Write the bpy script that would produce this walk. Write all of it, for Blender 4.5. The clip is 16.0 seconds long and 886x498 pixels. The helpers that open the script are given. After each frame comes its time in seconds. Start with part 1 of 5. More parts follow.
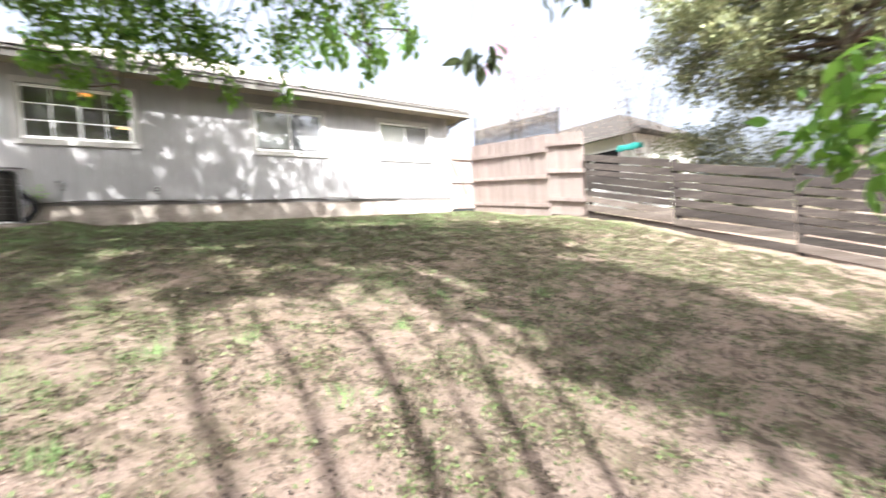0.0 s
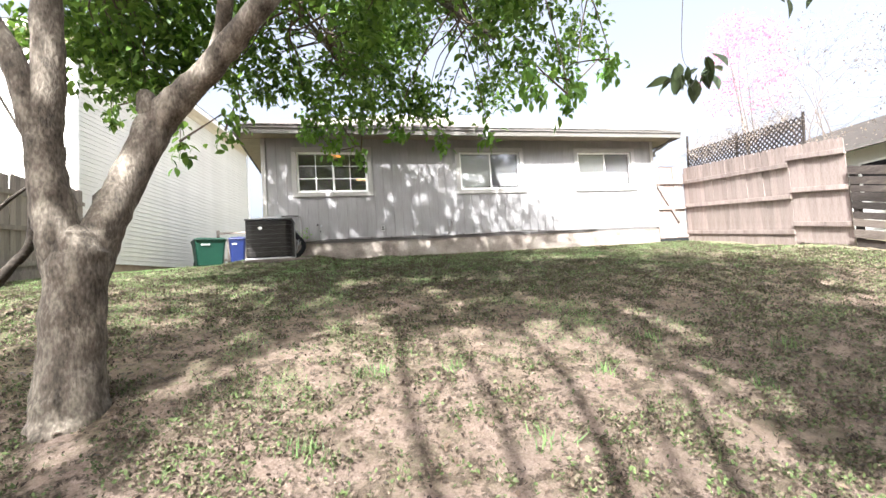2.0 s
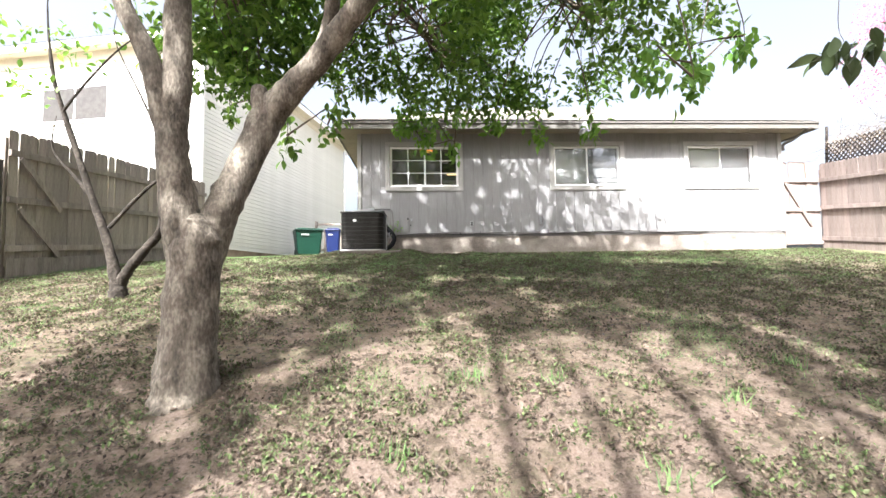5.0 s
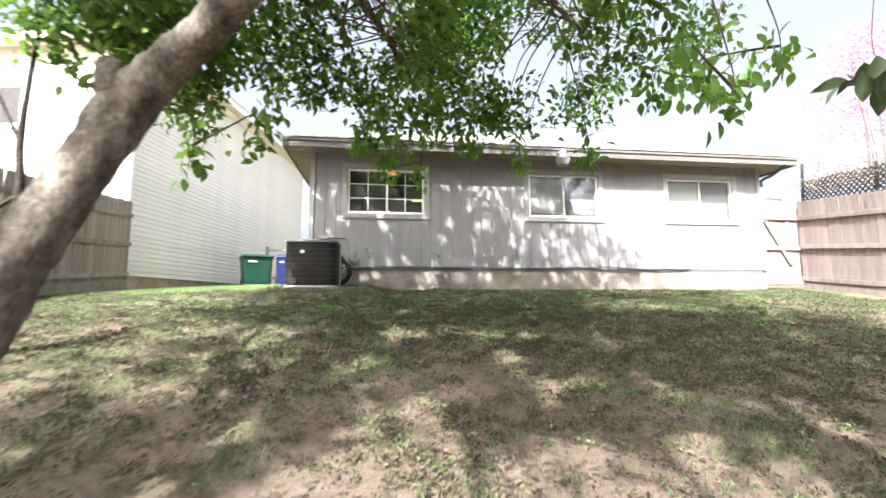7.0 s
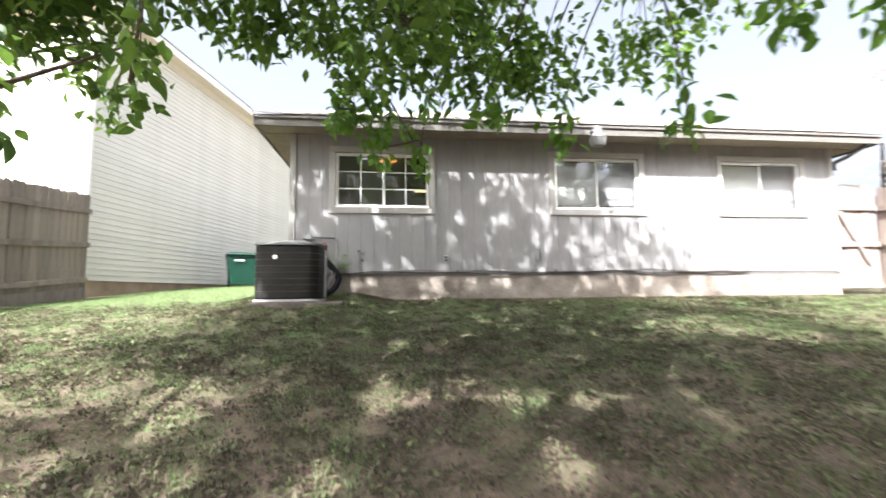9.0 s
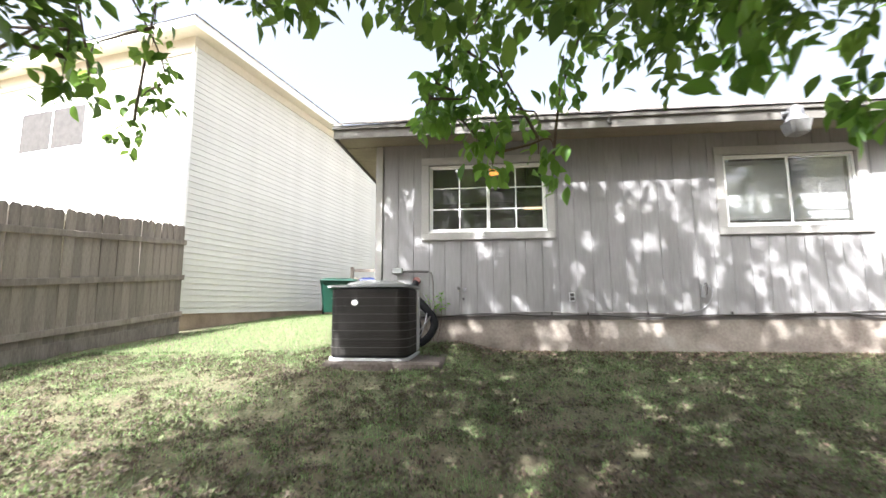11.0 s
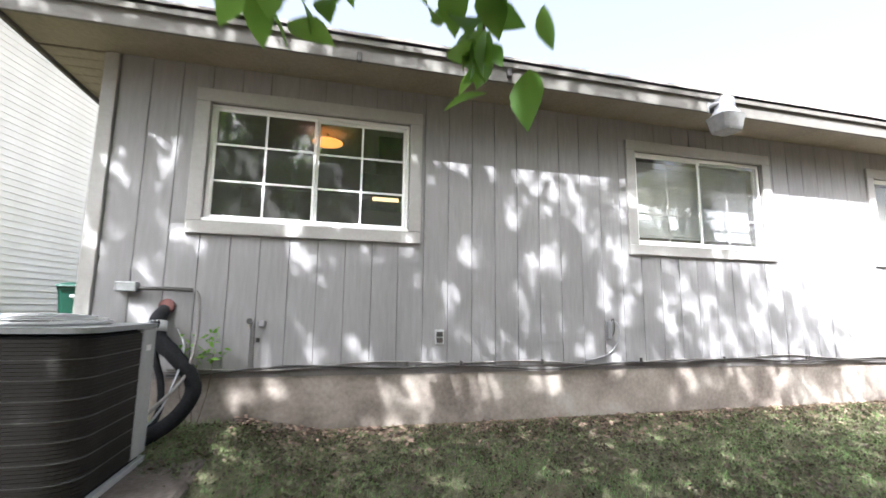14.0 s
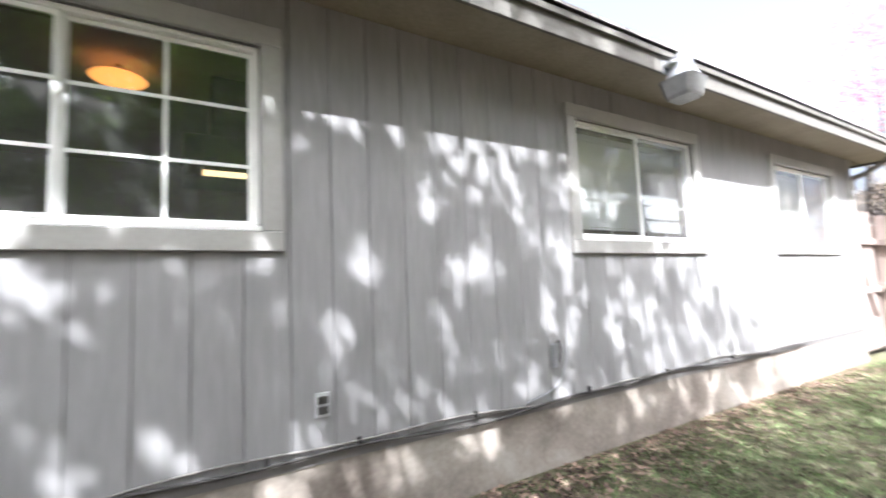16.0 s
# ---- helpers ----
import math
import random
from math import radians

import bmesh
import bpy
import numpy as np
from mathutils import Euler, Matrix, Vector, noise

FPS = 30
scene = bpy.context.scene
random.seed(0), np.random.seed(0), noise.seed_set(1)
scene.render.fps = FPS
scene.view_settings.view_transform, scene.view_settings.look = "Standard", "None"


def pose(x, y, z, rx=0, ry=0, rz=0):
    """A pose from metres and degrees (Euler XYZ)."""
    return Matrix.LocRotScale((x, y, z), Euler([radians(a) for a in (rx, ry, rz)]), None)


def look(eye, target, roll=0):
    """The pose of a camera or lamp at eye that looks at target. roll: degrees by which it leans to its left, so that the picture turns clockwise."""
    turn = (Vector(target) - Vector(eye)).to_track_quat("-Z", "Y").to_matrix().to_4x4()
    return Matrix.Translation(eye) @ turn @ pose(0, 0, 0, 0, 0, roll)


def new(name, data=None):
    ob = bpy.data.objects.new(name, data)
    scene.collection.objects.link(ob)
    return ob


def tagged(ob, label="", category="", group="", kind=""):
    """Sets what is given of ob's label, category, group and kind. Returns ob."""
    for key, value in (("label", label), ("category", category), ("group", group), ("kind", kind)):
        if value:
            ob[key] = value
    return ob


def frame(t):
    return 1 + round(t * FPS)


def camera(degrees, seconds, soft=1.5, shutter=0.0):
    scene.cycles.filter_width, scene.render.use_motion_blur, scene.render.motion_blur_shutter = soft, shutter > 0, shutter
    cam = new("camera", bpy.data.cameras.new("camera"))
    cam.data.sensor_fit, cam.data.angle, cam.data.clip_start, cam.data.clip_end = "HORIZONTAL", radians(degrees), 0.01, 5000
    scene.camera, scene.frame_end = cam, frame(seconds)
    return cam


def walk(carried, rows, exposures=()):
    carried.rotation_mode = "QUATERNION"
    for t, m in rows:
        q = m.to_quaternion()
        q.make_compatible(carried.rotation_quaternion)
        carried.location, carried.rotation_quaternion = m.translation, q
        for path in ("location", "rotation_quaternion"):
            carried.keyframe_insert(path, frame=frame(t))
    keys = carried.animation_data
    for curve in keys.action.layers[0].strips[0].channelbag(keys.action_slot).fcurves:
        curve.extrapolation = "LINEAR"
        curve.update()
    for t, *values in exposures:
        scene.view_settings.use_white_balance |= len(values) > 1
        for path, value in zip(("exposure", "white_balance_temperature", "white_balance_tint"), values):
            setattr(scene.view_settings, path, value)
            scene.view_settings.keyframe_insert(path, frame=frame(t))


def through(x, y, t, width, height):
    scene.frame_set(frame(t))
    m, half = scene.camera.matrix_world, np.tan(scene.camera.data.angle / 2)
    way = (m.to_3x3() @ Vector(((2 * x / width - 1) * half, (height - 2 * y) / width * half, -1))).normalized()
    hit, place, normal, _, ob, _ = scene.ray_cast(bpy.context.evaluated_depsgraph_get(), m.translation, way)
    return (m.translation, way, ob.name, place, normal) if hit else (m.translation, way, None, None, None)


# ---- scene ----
cam = camera(90.3, 16.0, 1.5, 0.5)
SKY_STRENGTH, SUN_STRENGTH, EXPOSURE = 0.15, 5.0, 2.2
PATH = [
    (0, (-0.135, -0.195, 1.409), (1.103, 1.374, 1.342), -4.5),
    (0.5, (-0.149, -0.166, 1.415), (0.683, 1.653, 1.374), -3.6),
    (1, (-0.164, -0.178, 1.431), (0.442, 1.727, 1.466), -2.6),
    (1.5, (-0.158, -0.193, 1.444), (0.321, 1.746, 1.546), -3.6),
    (2, (-0.158, -0.197, 1.445), (0.313, 1.742, 1.582), -3.9),
    (2.5, (-0.166, -0.21, 1.45), (0.317, 1.724, 1.607), -3.7),
    (3, (-0.178, -0.215, 1.452), (0.249, 1.73, 1.641), -2.8),
    (3.5, (-0.192, -0.209, 1.451), (0.111, 1.759, 1.635), -2.2),
    (4, (-0.229, -0.191, 1.443), (-0.112, 1.798, 1.609), -1.8),
    (6.5, (-0.197, 0.679, 1.661), (-0.052, 2.67, 1.783), 0.8),
    (7, (-0.144, 1.016, 1.763), (0.113, 2.984, 2.005), -0.3),
    (7.5, (-0.092, 1.396, 1.865), (0.275, 3.35, 2.084), -1.6),
    (8, (-0.017, 1.74, 1.945), (0.357, 3.7, 2.088), -0.4),
    (8.5, (0.01, 2.109, 2.036), (0.354, 4.073, 2.197), -0.7),
    (9, (0.031, 2.463, 2.121), (0.253, 4.441, 2.316), -0.6),
    (9.5, (0.045, 2.788, 2.226), (-0.015, 4.773, 2.47), 1.0),
    (11.8, (-0.203, 4.488, 2.64), (-0.416, 6.46, 2.898), -0.3),
    (12, (-0.164, 4.601, 2.628), (-0.343, 6.57, 2.931), -0.5),
    (12.5, (-0.152, 4.978, 2.712), (-0.126, 6.96, 2.979), -0.1),
    (13, (-0.157, 5.367, 2.797), (0.241, 7.304, 3.094), -1.2),
    (13.5, (-0.065, 5.732, 2.826), (0.367, 7.656, 3.162), -0.1),
    (14, (0.027, 6.082, 2.86), (0.512, 8.002, 3.139), 0.7),
    (14.5, (0.066, 6.434, 2.939), (0.616, 8.34, 3.197), -0.6),
    (15, (0.1, 6.731, 3.13), (0.607, 8.653, 3.351), 0.9),
    (15.5, (0.149, 7.081, 3.143), (0.77, 8.969, 3.365), 0.4),
    (16, (0.276, 7.354, 3.191), (1.307, 9.059, 3.363), -2.4),
]
walk(cam, [(t, look(eye, target, roll)) for t, eye, target, roll in PATH], [(0.0, EXPOSURE + 0.25, 6050, 10), (1.2, EXPOSURE, 6050, 10), (9.5, EXPOSURE, 6050, 10), (12.0, EXPOSURE + 0.16, 5950, 10), (16.0, EXPOSURE + 0.16, 5750, 10)])

# ---- world, sun, exposure ----
SUN_TRAVEL = Vector((0.5, 1.0, -1.29)).normalized()
world = bpy.data.worlds.new("sky")
scene.world = world
world.use_nodes = True
wn = world.node_tree
wn.nodes.clear()
sky = wn.nodes.new("ShaderNodeTexSky")
sky.sky_type, sky.sun_disc = "NISHITA", False
sky.sun_elevation = math.asin(-SUN_TRAVEL.z)
sky.sun_rotation = math.atan2(-SUN_TRAVEL.x, -SUN_TRAVEL.y)
sky.air_density, sky.dust_density, sky.ozone_density = 0.6, 10.0, 0.3
back = wn.nodes.new("ShaderNodeBackground")
back.inputs["Strength"].default_value = SKY_STRENGTH
wout = wn.nodes.new("ShaderNodeOutputWorld")
haze = wn.nodes.new("ShaderNodeHueSaturation")
haze.inputs["Saturation"].default_value = 0.4
wn.links.new(sky.outputs[0], haze.inputs["Color"])
wn.links.new(haze.outputs[0], back.inputs[0])
wn.links.new(back.outputs[0], wout.inputs[0])
sun = new("sun", bpy.data.lights.new("sun", "SUN"))
sun.data.energy, sun.data.angle, sun.data.color = SUN_STRENGTH, radians(0.55), (1.0, 0.965, 0.91)
sun.rotation_mode = "QUATERNION"
sun.rotation_quaternion = SUN_TRAVEL.to_track_quat("-Z", "Y")


# ---- materials ----
def mat(name, colors, rough=0.7, scale=8.0, fine=60.0, bump=0.15, metal=0.0, vary=0.0, stretch=(1, 1, 1), spec=0.3, coarse=0.5, dist=0.01, span=0.18):
    """Two or three colours mixed by coarse and fine noise, with a fine relief; vary: change from object to object."""
    m = bpy.data.materials.new(name)
    m.use_nodes = True
    n, l = m.node_tree.nodes, m.node_tree.links
    b = n["Principled BSDF"]
    tc = n.new("ShaderNodeTexCoord")
    mp = n.new("ShaderNodeMapping")
    mp.inputs["Scale"].default_value = stretch
    l.new(tc.outputs["Object"], mp.inputs[0])
    big, small = n.new("ShaderNodeTexNoise"), n.new("ShaderNodeTexNoise")
    big.inputs["Scale"].default_value, small.inputs["Scale"].default_value = scale, fine
    big.inputs["Detail"].default_value, small.inputs["Detail"].default_value = 5, 6
    l.new(mp.outputs[0], big.inputs[0])
    l.new(mp.outputs[0], small.inputs[0])
    mix = n.new("ShaderNodeMix")
    mix.data_type, mix.blend_type = "FLOAT", "MIX"
    mix.inputs[0].default_value = coarse
    l.new(small.outputs["Fac"], mix.inputs[2])
    l.new(big.outputs["Fac"], mix.inputs[3])
    ramp = n.new("ShaderNodeValToRGB")
    ramp.color_ramp.elements[0].position, ramp.color_ramp.elements[1].position = 0.5 - span, 0.5 + span
    ramp.color_ramp.elements[0].color = (*colors[0], 1)
    ramp.color_ramp.elements[1].color = (*colors[-1], 1)
    if len(colors) == 3:
        e = ramp.color_ramp.elements.new(0.5)
        e.color = (*colors[1], 1)
    l.new(mix.outputs[0], ramp.inputs[0])
    out = ramp.outputs[0]
    if vary:
        info = n.new("ShaderNodeObjectInfo")
        hsv = n.new("ShaderNodeHueSaturation")
        mr = n.new("ShaderNodeMapRange")
        mr.inputs[3].default_value, mr.inputs[4].default_value = 1 - vary, 1 + vary
        l.new(info.outputs["Random"], mr.inputs[0])
        l.new(mr.outputs[0], hsv.inputs["Value"])
        l.new(out, hsv.inputs["Color"])
        out = hsv.outputs[0]
    l.new(out, b.inputs["Base Color"])
    b.inputs["Roughness"].default_value, b.inputs["Metallic"].default_value = rough, metal
    b.inputs["Specular IOR Level"].default_value = spec
    if bump:
        bp = n.new("ShaderNodeBump")
        bp.inputs["Strength"].default_value, bp.inputs["Distance"].default_value = bump, dist
        l.new(mix.outputs[0], bp.inputs["Height"])
        l.new(bp.outputs[0], b.inputs["Normal"])
    return m


def leaf_mat(name, dark, light, through=0.35, rough=0.45):
    m = bpy.data.materials.new(name)
    m.use_nodes = True
    n, l = m.node_tree.nodes, m.node_tree.links
    b = n["Principled BSDF"]
    geo = n.new("ShaderNodeNewGeometry")
    ramp = n.new("ShaderNodeValToRGB")
    ramp.color_ramp.elements[0].color, ramp.color_ramp.elements[1].color = (*dark, 1), (*light, 1)
    l.new(geo.outputs["Random Per Island"], ramp.inputs[0])
    l.new(ramp.outputs[0], b.inputs["Base Color"])
    b.inputs["Roughness"].default_value = rough
    b.inputs["Specular IOR Level"].default_value = 0.3
    tr = n.new("ShaderNodeBsdfTranslucent")
    hs = n.new("ShaderNodeHueSaturation")
    hs.inputs["Hue"].default_value, hs.inputs["Value"].default_value = 0.48, 1.6
    l.new(ramp.outputs[0], hs.inputs["Color"])
    l.new(hs.outputs[0], tr.inputs[0])
    mx = n.new("ShaderNodeMixShader")
    mx.inputs[0].default_value = through
    l.new(b.outputs[0], mx.inputs[1])
    l.new(tr.outputs[0], mx.inputs[2])
    l.new(mx.outputs[0], n["Material Output"].inputs[0])
    return m


def glass_mat(name, tint=(1, 1, 1)):
    m = bpy.data.materials.new(name)
    m.use_nodes = True
    n, l = m.node_tree.nodes, m.node_tree.links
    n.remove(n["Principled BSDF"])
    g, t, f = n.new("ShaderNodeBsdfGlossy"), n.new("ShaderNodeBsdfTransparent"), n.new("ShaderNodeLayerWeight")
    g.inputs["Roughness"].default_value = 0.02
    t.inputs[0].default_value = (*tint, 1)
    f.inputs[0].default_value = 0.5
    p, a = n.new("ShaderNodeMath"), n.new("ShaderNodeMath")
    p.operation, a.operation = "POWER", "MULTIPLY_ADD"
    p.inputs[1].default_value, a.inputs[1].default_value, a.inputs[2].default_value = 4.0, 0.88, 0.11
    l.new(f.outputs["Facing"], p.inputs[0])
    l.new(p.outputs[0], a.inputs[0])
    mx = n.new("ShaderNodeMixShader")
    l.new(a.outputs[0], mx.inputs[0])
    l.new(t.outputs[0], mx.inputs[1])
    l.new(g.outputs[0], mx.inputs[2])
    # grey film: dust plus a painted haze of double reflections in the glass
    dust_haze, film = n.new("ShaderNodeBsdfDiffuse"), n.new("ShaderNodeMixShader")
    dust_haze.inputs[0].default_value = (0.6, 0.58, 0.56, 1)
    film.inputs[0].default_value = 0.03
    l.new(mx.outputs[0], film.inputs[1])
    l.new(dust_haze.outputs[0], film.inputs[2])
    l.new(film.outputs[0], n["Material Output"].inputs[0])
    return m


def glow_mat(name, color, strength):
    m = bpy.data.materials.new(name)
    m.use_nodes = True
    b = m.node_tree.nodes["Principled BSDF"]
    b.inputs["Base Color"].default_value = (*color, 1)
    b.inputs["Emission Color"].default_value = (*color, 1)
    b.inputs["Emission Strength"].default_value = strength
    return m


def ground_mat():
    """Bare tan earth, thin dry grass and green turf: turf grows thicker towards the house."""
    m = bpy.data.materials.new("lawn_earth")
    m.use_nodes = True
    n, l = m.node_tree.nodes, m.node_tree.links
    b = n["Principled BSDF"]
    tc = n.new("ShaderNodeTexCoord")

    def tex(scale, detail=6, rough=0.6):
        t = n.new("ShaderNodeTexNoise")
        t.inputs["Scale"].default_value, t.inputs["Detail"].default_value, t.inputs["Roughness"].default_value = scale, detail, rough
        l.new(tc.outputs["Object"], t.inputs[0])
        return t.outputs["Fac"]

    def ramp(src, a, c, pa=0.35, pb=0.65):
        r = n.new("ShaderNodeValToRGB")
        r.color_ramp.elements[0].position, r.color_ramp.elements[1].position = pa, pb
        r.color_ramp.elements[0].color, r.color_ramp.elements[1].color = (*a, 1), (*c, 1)
        l.new(src, r.inputs[0])
        return r.outputs[0]

    def mix(fac, a, c):
        x = n.new("ShaderNodeMix")
        x.data_type = "RGBA"
        l.new(fac, x.inputs[0])
        l.new(a, x.inputs[6])
        l.new(c, x.inputs[7])
        return x.outputs[2]

    def math_(op, a, c=None, v=0.0):
        x = n.new("ShaderNodeMath")
        x.operation = op
        l.new(a, x.inputs[0])
        if c is not None:
            l.new(c, x.inputs[1])
        else:
            x.inputs[1].default_value = v
        return x.outputs[0]

    earth = ramp(tex(9), (0.225, 0.158, 0.122), (0.41, 0.307, 0.25), 0.3, 0.7)
    grit = ramp(tex(70, 8, 0.75), (0.045, 0.032, 0.023), (0.44, 0.35, 0.285), 0.32, 0.66)
    soil = mix(math_("MULTIPLY", tex(3), v=0.9), earth, grit)
    thatch = ramp(tex(60, 8, 0.8), (0.018, 0.014, 0.009), (0.16, 0.12, 0.085), 0.34, 0.78)
    lay = n.new("ShaderNodeMapRange")
    lay.inputs[1].default_value, lay.inputs[2].default_value, lay.inputs[4].default_value = 0.50, 0.55, 0.85
    l.new(math_("ADD", math_("MULTIPLY", tex(19, 8, 0.75), v=0.6), math_("MULTIPLY", tex(4.5, 5), v=0.4)), lay.inputs[0])
    soil = mix(lay.outputs[0], soil, thatch)
    turf = ramp(tex(55, 8, 0.75), (0.074, 0.074, 0.042), (0.29, 0.275, 0.17), 0.3, 0.7)
    dry = ramp(tex(38, 8, 0.7), (0.07, 0.054, 0.036), (0.36, 0.285, 0.2), 0.3, 0.7)
    sep = n.new("ShaderNodeSeparateXYZ")
    l.new(tc.outputs["Object"], sep.inputs[0])
    grow = n.new("ShaderNodeMapRange")
    for i, v in ((1, 1.5), (2, 8.6), (3, 0.28), (4, 0.52)):
        grow.inputs[i].default_value = v
    l.new(sep.outputs[1], grow.inputs[0])
    patch = math_("ADD", math_("MULTIPLY", tex(2.3, 6, 0.7), v=0.62), math_("MULTIPLY", tex(22, 6, 0.7), v=0.38))
    edge = math_("SUBTRACT", math_("ADD", patch, grow.outputs[0]), v=0.9)
    cover = n.new("ShaderNodeMapRange")
    cover.inputs[1].default_value, cover.inputs[2].default_value = -0.04, 0.10
    l.new(edge, cover.inputs[0])
    cover2 = n.new("ShaderNodeMapRange")
    cover2.inputs[1].default_value, cover2.inputs[2].default_value = -0.14, 0.02
    l.new(edge, cover2.inputs[0])
    col = mix(cover.outputs[0], mix(math_("MULTIPLY", cover2.outputs[0], v=0.7), soil, dry), turf)
    l.new(col, b.inputs["Base Color"])
    b.inputs["Roughness"].default_value = 0.95
    b.inputs["Specular IOR Level"].default_value = 0.1
    bp = n.new("ShaderNodeBump")
    bp.inputs["Strength"].default_value, bp.inputs["Distance"].default_value = 1.0, 0.06
    l.new(math_("ADD", tex(45, 8, 0.8), tex(14, 4)), bp.inputs["Height"])
    l.new(bp.outputs[0], b.inputs["Normal"])
    return m


M_GROUND = ground_mat()
M_SIDING = mat("taupe_painted_siding", [(0.192, 0.184, 0.182), (0.25, 0.241, 0.239)], 0.75, 2.5, 45, 0.25, stretch=(1, 1, 0.12), vary=0.018)
M_BACKING = mat("groove_board", [(0.13, 0.12, 0.115), (0.17, 0.158, 0.15)], 0.9)
M_TRIM = mat("beige_painted_trim", [(0.27, 0.258, 0.24), (0.32, 0.308, 0.29)], 0.6, 3, 40, 0.15, vary=0.03)
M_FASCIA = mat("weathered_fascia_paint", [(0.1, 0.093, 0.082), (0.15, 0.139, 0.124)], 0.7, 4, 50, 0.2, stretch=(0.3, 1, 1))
M_CONCRETE = mat("stained_concrete", [(0.105, 0.085, 0.07), (0.23, 0.197, 0.167), (0.35, 0.315, 0.275)], 0.9, 2.6, 30, 0.5, coarse=0.75)
M_SOFFIT = mat("tan_soffit_paint", [(0.2, 0.17, 0.13), (0.28, 0.242, 0.19)], 0.8, 4, 40, 0.1)
M_SHINGLE = mat("asphalt_shingle", [(0.26, 0.235, 0.22), (0.40, 0.365, 0.34)], 0.9, 6, 90, 0.4, vary=0.1)
M_VINYL = mat("white_vinyl_frame", [(0.72, 0.71, 0.68), (0.8, 0.79, 0.77)], 0.4, 5, 30, 0.05)
M_GLASS = glass_mat("window_glass", (0.82, 0.82, 0.8))
M_BLIND = mat("white_blind", [(0.70, 0.72, 0.74), (0.78, 0.8, 0.82)], 0.6, 3, 30, 0.05)
M_SCREEN = glass_mat("pane_screen", (0.85, 0.85, 0.87))
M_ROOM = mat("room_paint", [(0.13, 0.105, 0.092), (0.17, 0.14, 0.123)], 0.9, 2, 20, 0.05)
M_LAP = mat("cream_lap_siding", [(0.53, 0.525, 0.48), (0.61, 0.605, 0.56)], 0.6, 1.2, 14, 0.06, vary=0.03, coarse=0.7)
M_NBTRIM = mat("cream_soffit", [(0.5, 0.455, 0.36), (0.56, 0.52, 0.43)], 0.6)
M_WOOD_GREY = mat("grey_weathered_cedar", [(0.145, 0.12, 0.098), (0.245, 0.21, 0.178), (0.345, 0.302, 0.26)], 0.9, 3, 40, 0.35, stretch=(3, 3, 0.3), vary=0.2)
M_WOOD_TAN = mat("tan_weathered_cedar", [(0.13, 0.1, 0.086), (0.21, 0.168, 0.149), (0.285, 0.235, 0.21)], 0.9, 3, 40, 0.35, stretch=(3, 3, 0.3), vary=0.14)
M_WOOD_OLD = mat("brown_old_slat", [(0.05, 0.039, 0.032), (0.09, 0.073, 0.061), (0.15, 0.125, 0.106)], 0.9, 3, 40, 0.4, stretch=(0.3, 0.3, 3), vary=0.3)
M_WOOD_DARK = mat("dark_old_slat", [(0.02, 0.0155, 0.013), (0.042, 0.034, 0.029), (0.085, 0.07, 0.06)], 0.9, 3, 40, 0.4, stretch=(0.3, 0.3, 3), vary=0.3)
M_BARK = mat("scaly_grey_bark", [(0.034, 0.028, 0.021), (0.12, 0.101, 0.079), (0.27, 0.236, 0.19)], 0.95, 7, 46, 1.0, stretch=(1.5, 1.5, 0.7), dist=0.022, coarse=0.6, span=0.15)
M_BARK_DARK = mat("dark_blotched_bark", [(0.014, 0.011, 0.008), (0.03, 0.024, 0.018), (0.085, 0.07, 0.057)], 0.95, 9, 40, 1.0, dist=0.03)
M_PALE_TWIG = mat("pale_bare_twig", [(0.12, 0.098, 0.083), (0.2, 0.168, 0.145)], 0.9)
M_FOOTING = mat("tan_concrete", [(0.2, 0.15, 0.105), (0.28, 0.215, 0.155), (0.36, 0.285, 0.21)], 0.9, 2.6, 30, 0.4, coarse=0.75)
M_TWIG = mat("brown_twig", [(0.07, 0.05, 0.035), (0.14, 0.11, 0.08)], 0.9)
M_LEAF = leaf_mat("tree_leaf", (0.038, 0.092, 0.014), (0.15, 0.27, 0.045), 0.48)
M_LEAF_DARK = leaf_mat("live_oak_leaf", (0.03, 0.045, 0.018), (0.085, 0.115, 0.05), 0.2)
# leaf green with the brightness of direct sun put into the colour
M_LEAF_SUN = leaf_mat("sunlit_leaf", (0.065, 0.16, 0.02), (0.15, 0.29, 0.05), 0.5)
M_LEAF_OLIVE = leaf_mat("oak_leaf", (0.08, 0.1, 0.042), (0.24, 0.25, 0.13), 0.25)
M_LEAF_PINK = leaf_mat("redbud_blossom", (0.42, 0.1, 0.16), (0.62, 0.24, 0.3), 0.3)
M_VINE = leaf_mat("dry_vine", (0.16, 0.125, 0.09), (0.36, 0.3, 0.23), 0.15)
M_BLADE = leaf_mat("grass_blade", (0.058, 0.106, 0.037), (0.215, 0.33, 0.125), 0.38)
M_WEED = leaf_mat("ground_litter", (0.022, 0.016, 0.011), (0.085, 0.115, 0.038), 0.12, 0.8)
for pos_, col_ in ((0.35, (0.075, 0.053, 0.036, 1)), (0.5, (0.13, 0.1, 0.07, 1)), (0.62, (0.04, 0.055, 0.018, 1))):
    M_WEED.node_tree.nodes["Color Ramp"].color_ramp.elements.new(pos_).color = col_
M_WEED_BROAD = leaf_mat("broad_weed_leaf", (0.055, 0.042, 0.032), (0.14, 0.165, 0.075), 0.25, 0.7)
for pos_, col_ in ((0.45, (0.115, 0.088, 0.064, 1)), (0.62, (0.075, 0.085, 0.038, 1))):
    M_WEED_BROAD.node_tree.nodes["Color Ramp"].color_ramp.elements.new(pos_).color = col_
M_LITTER = leaf_mat("fallen_leaf", (0.03, 0.02, 0.014), (0.15, 0.105, 0.072), 0.08)
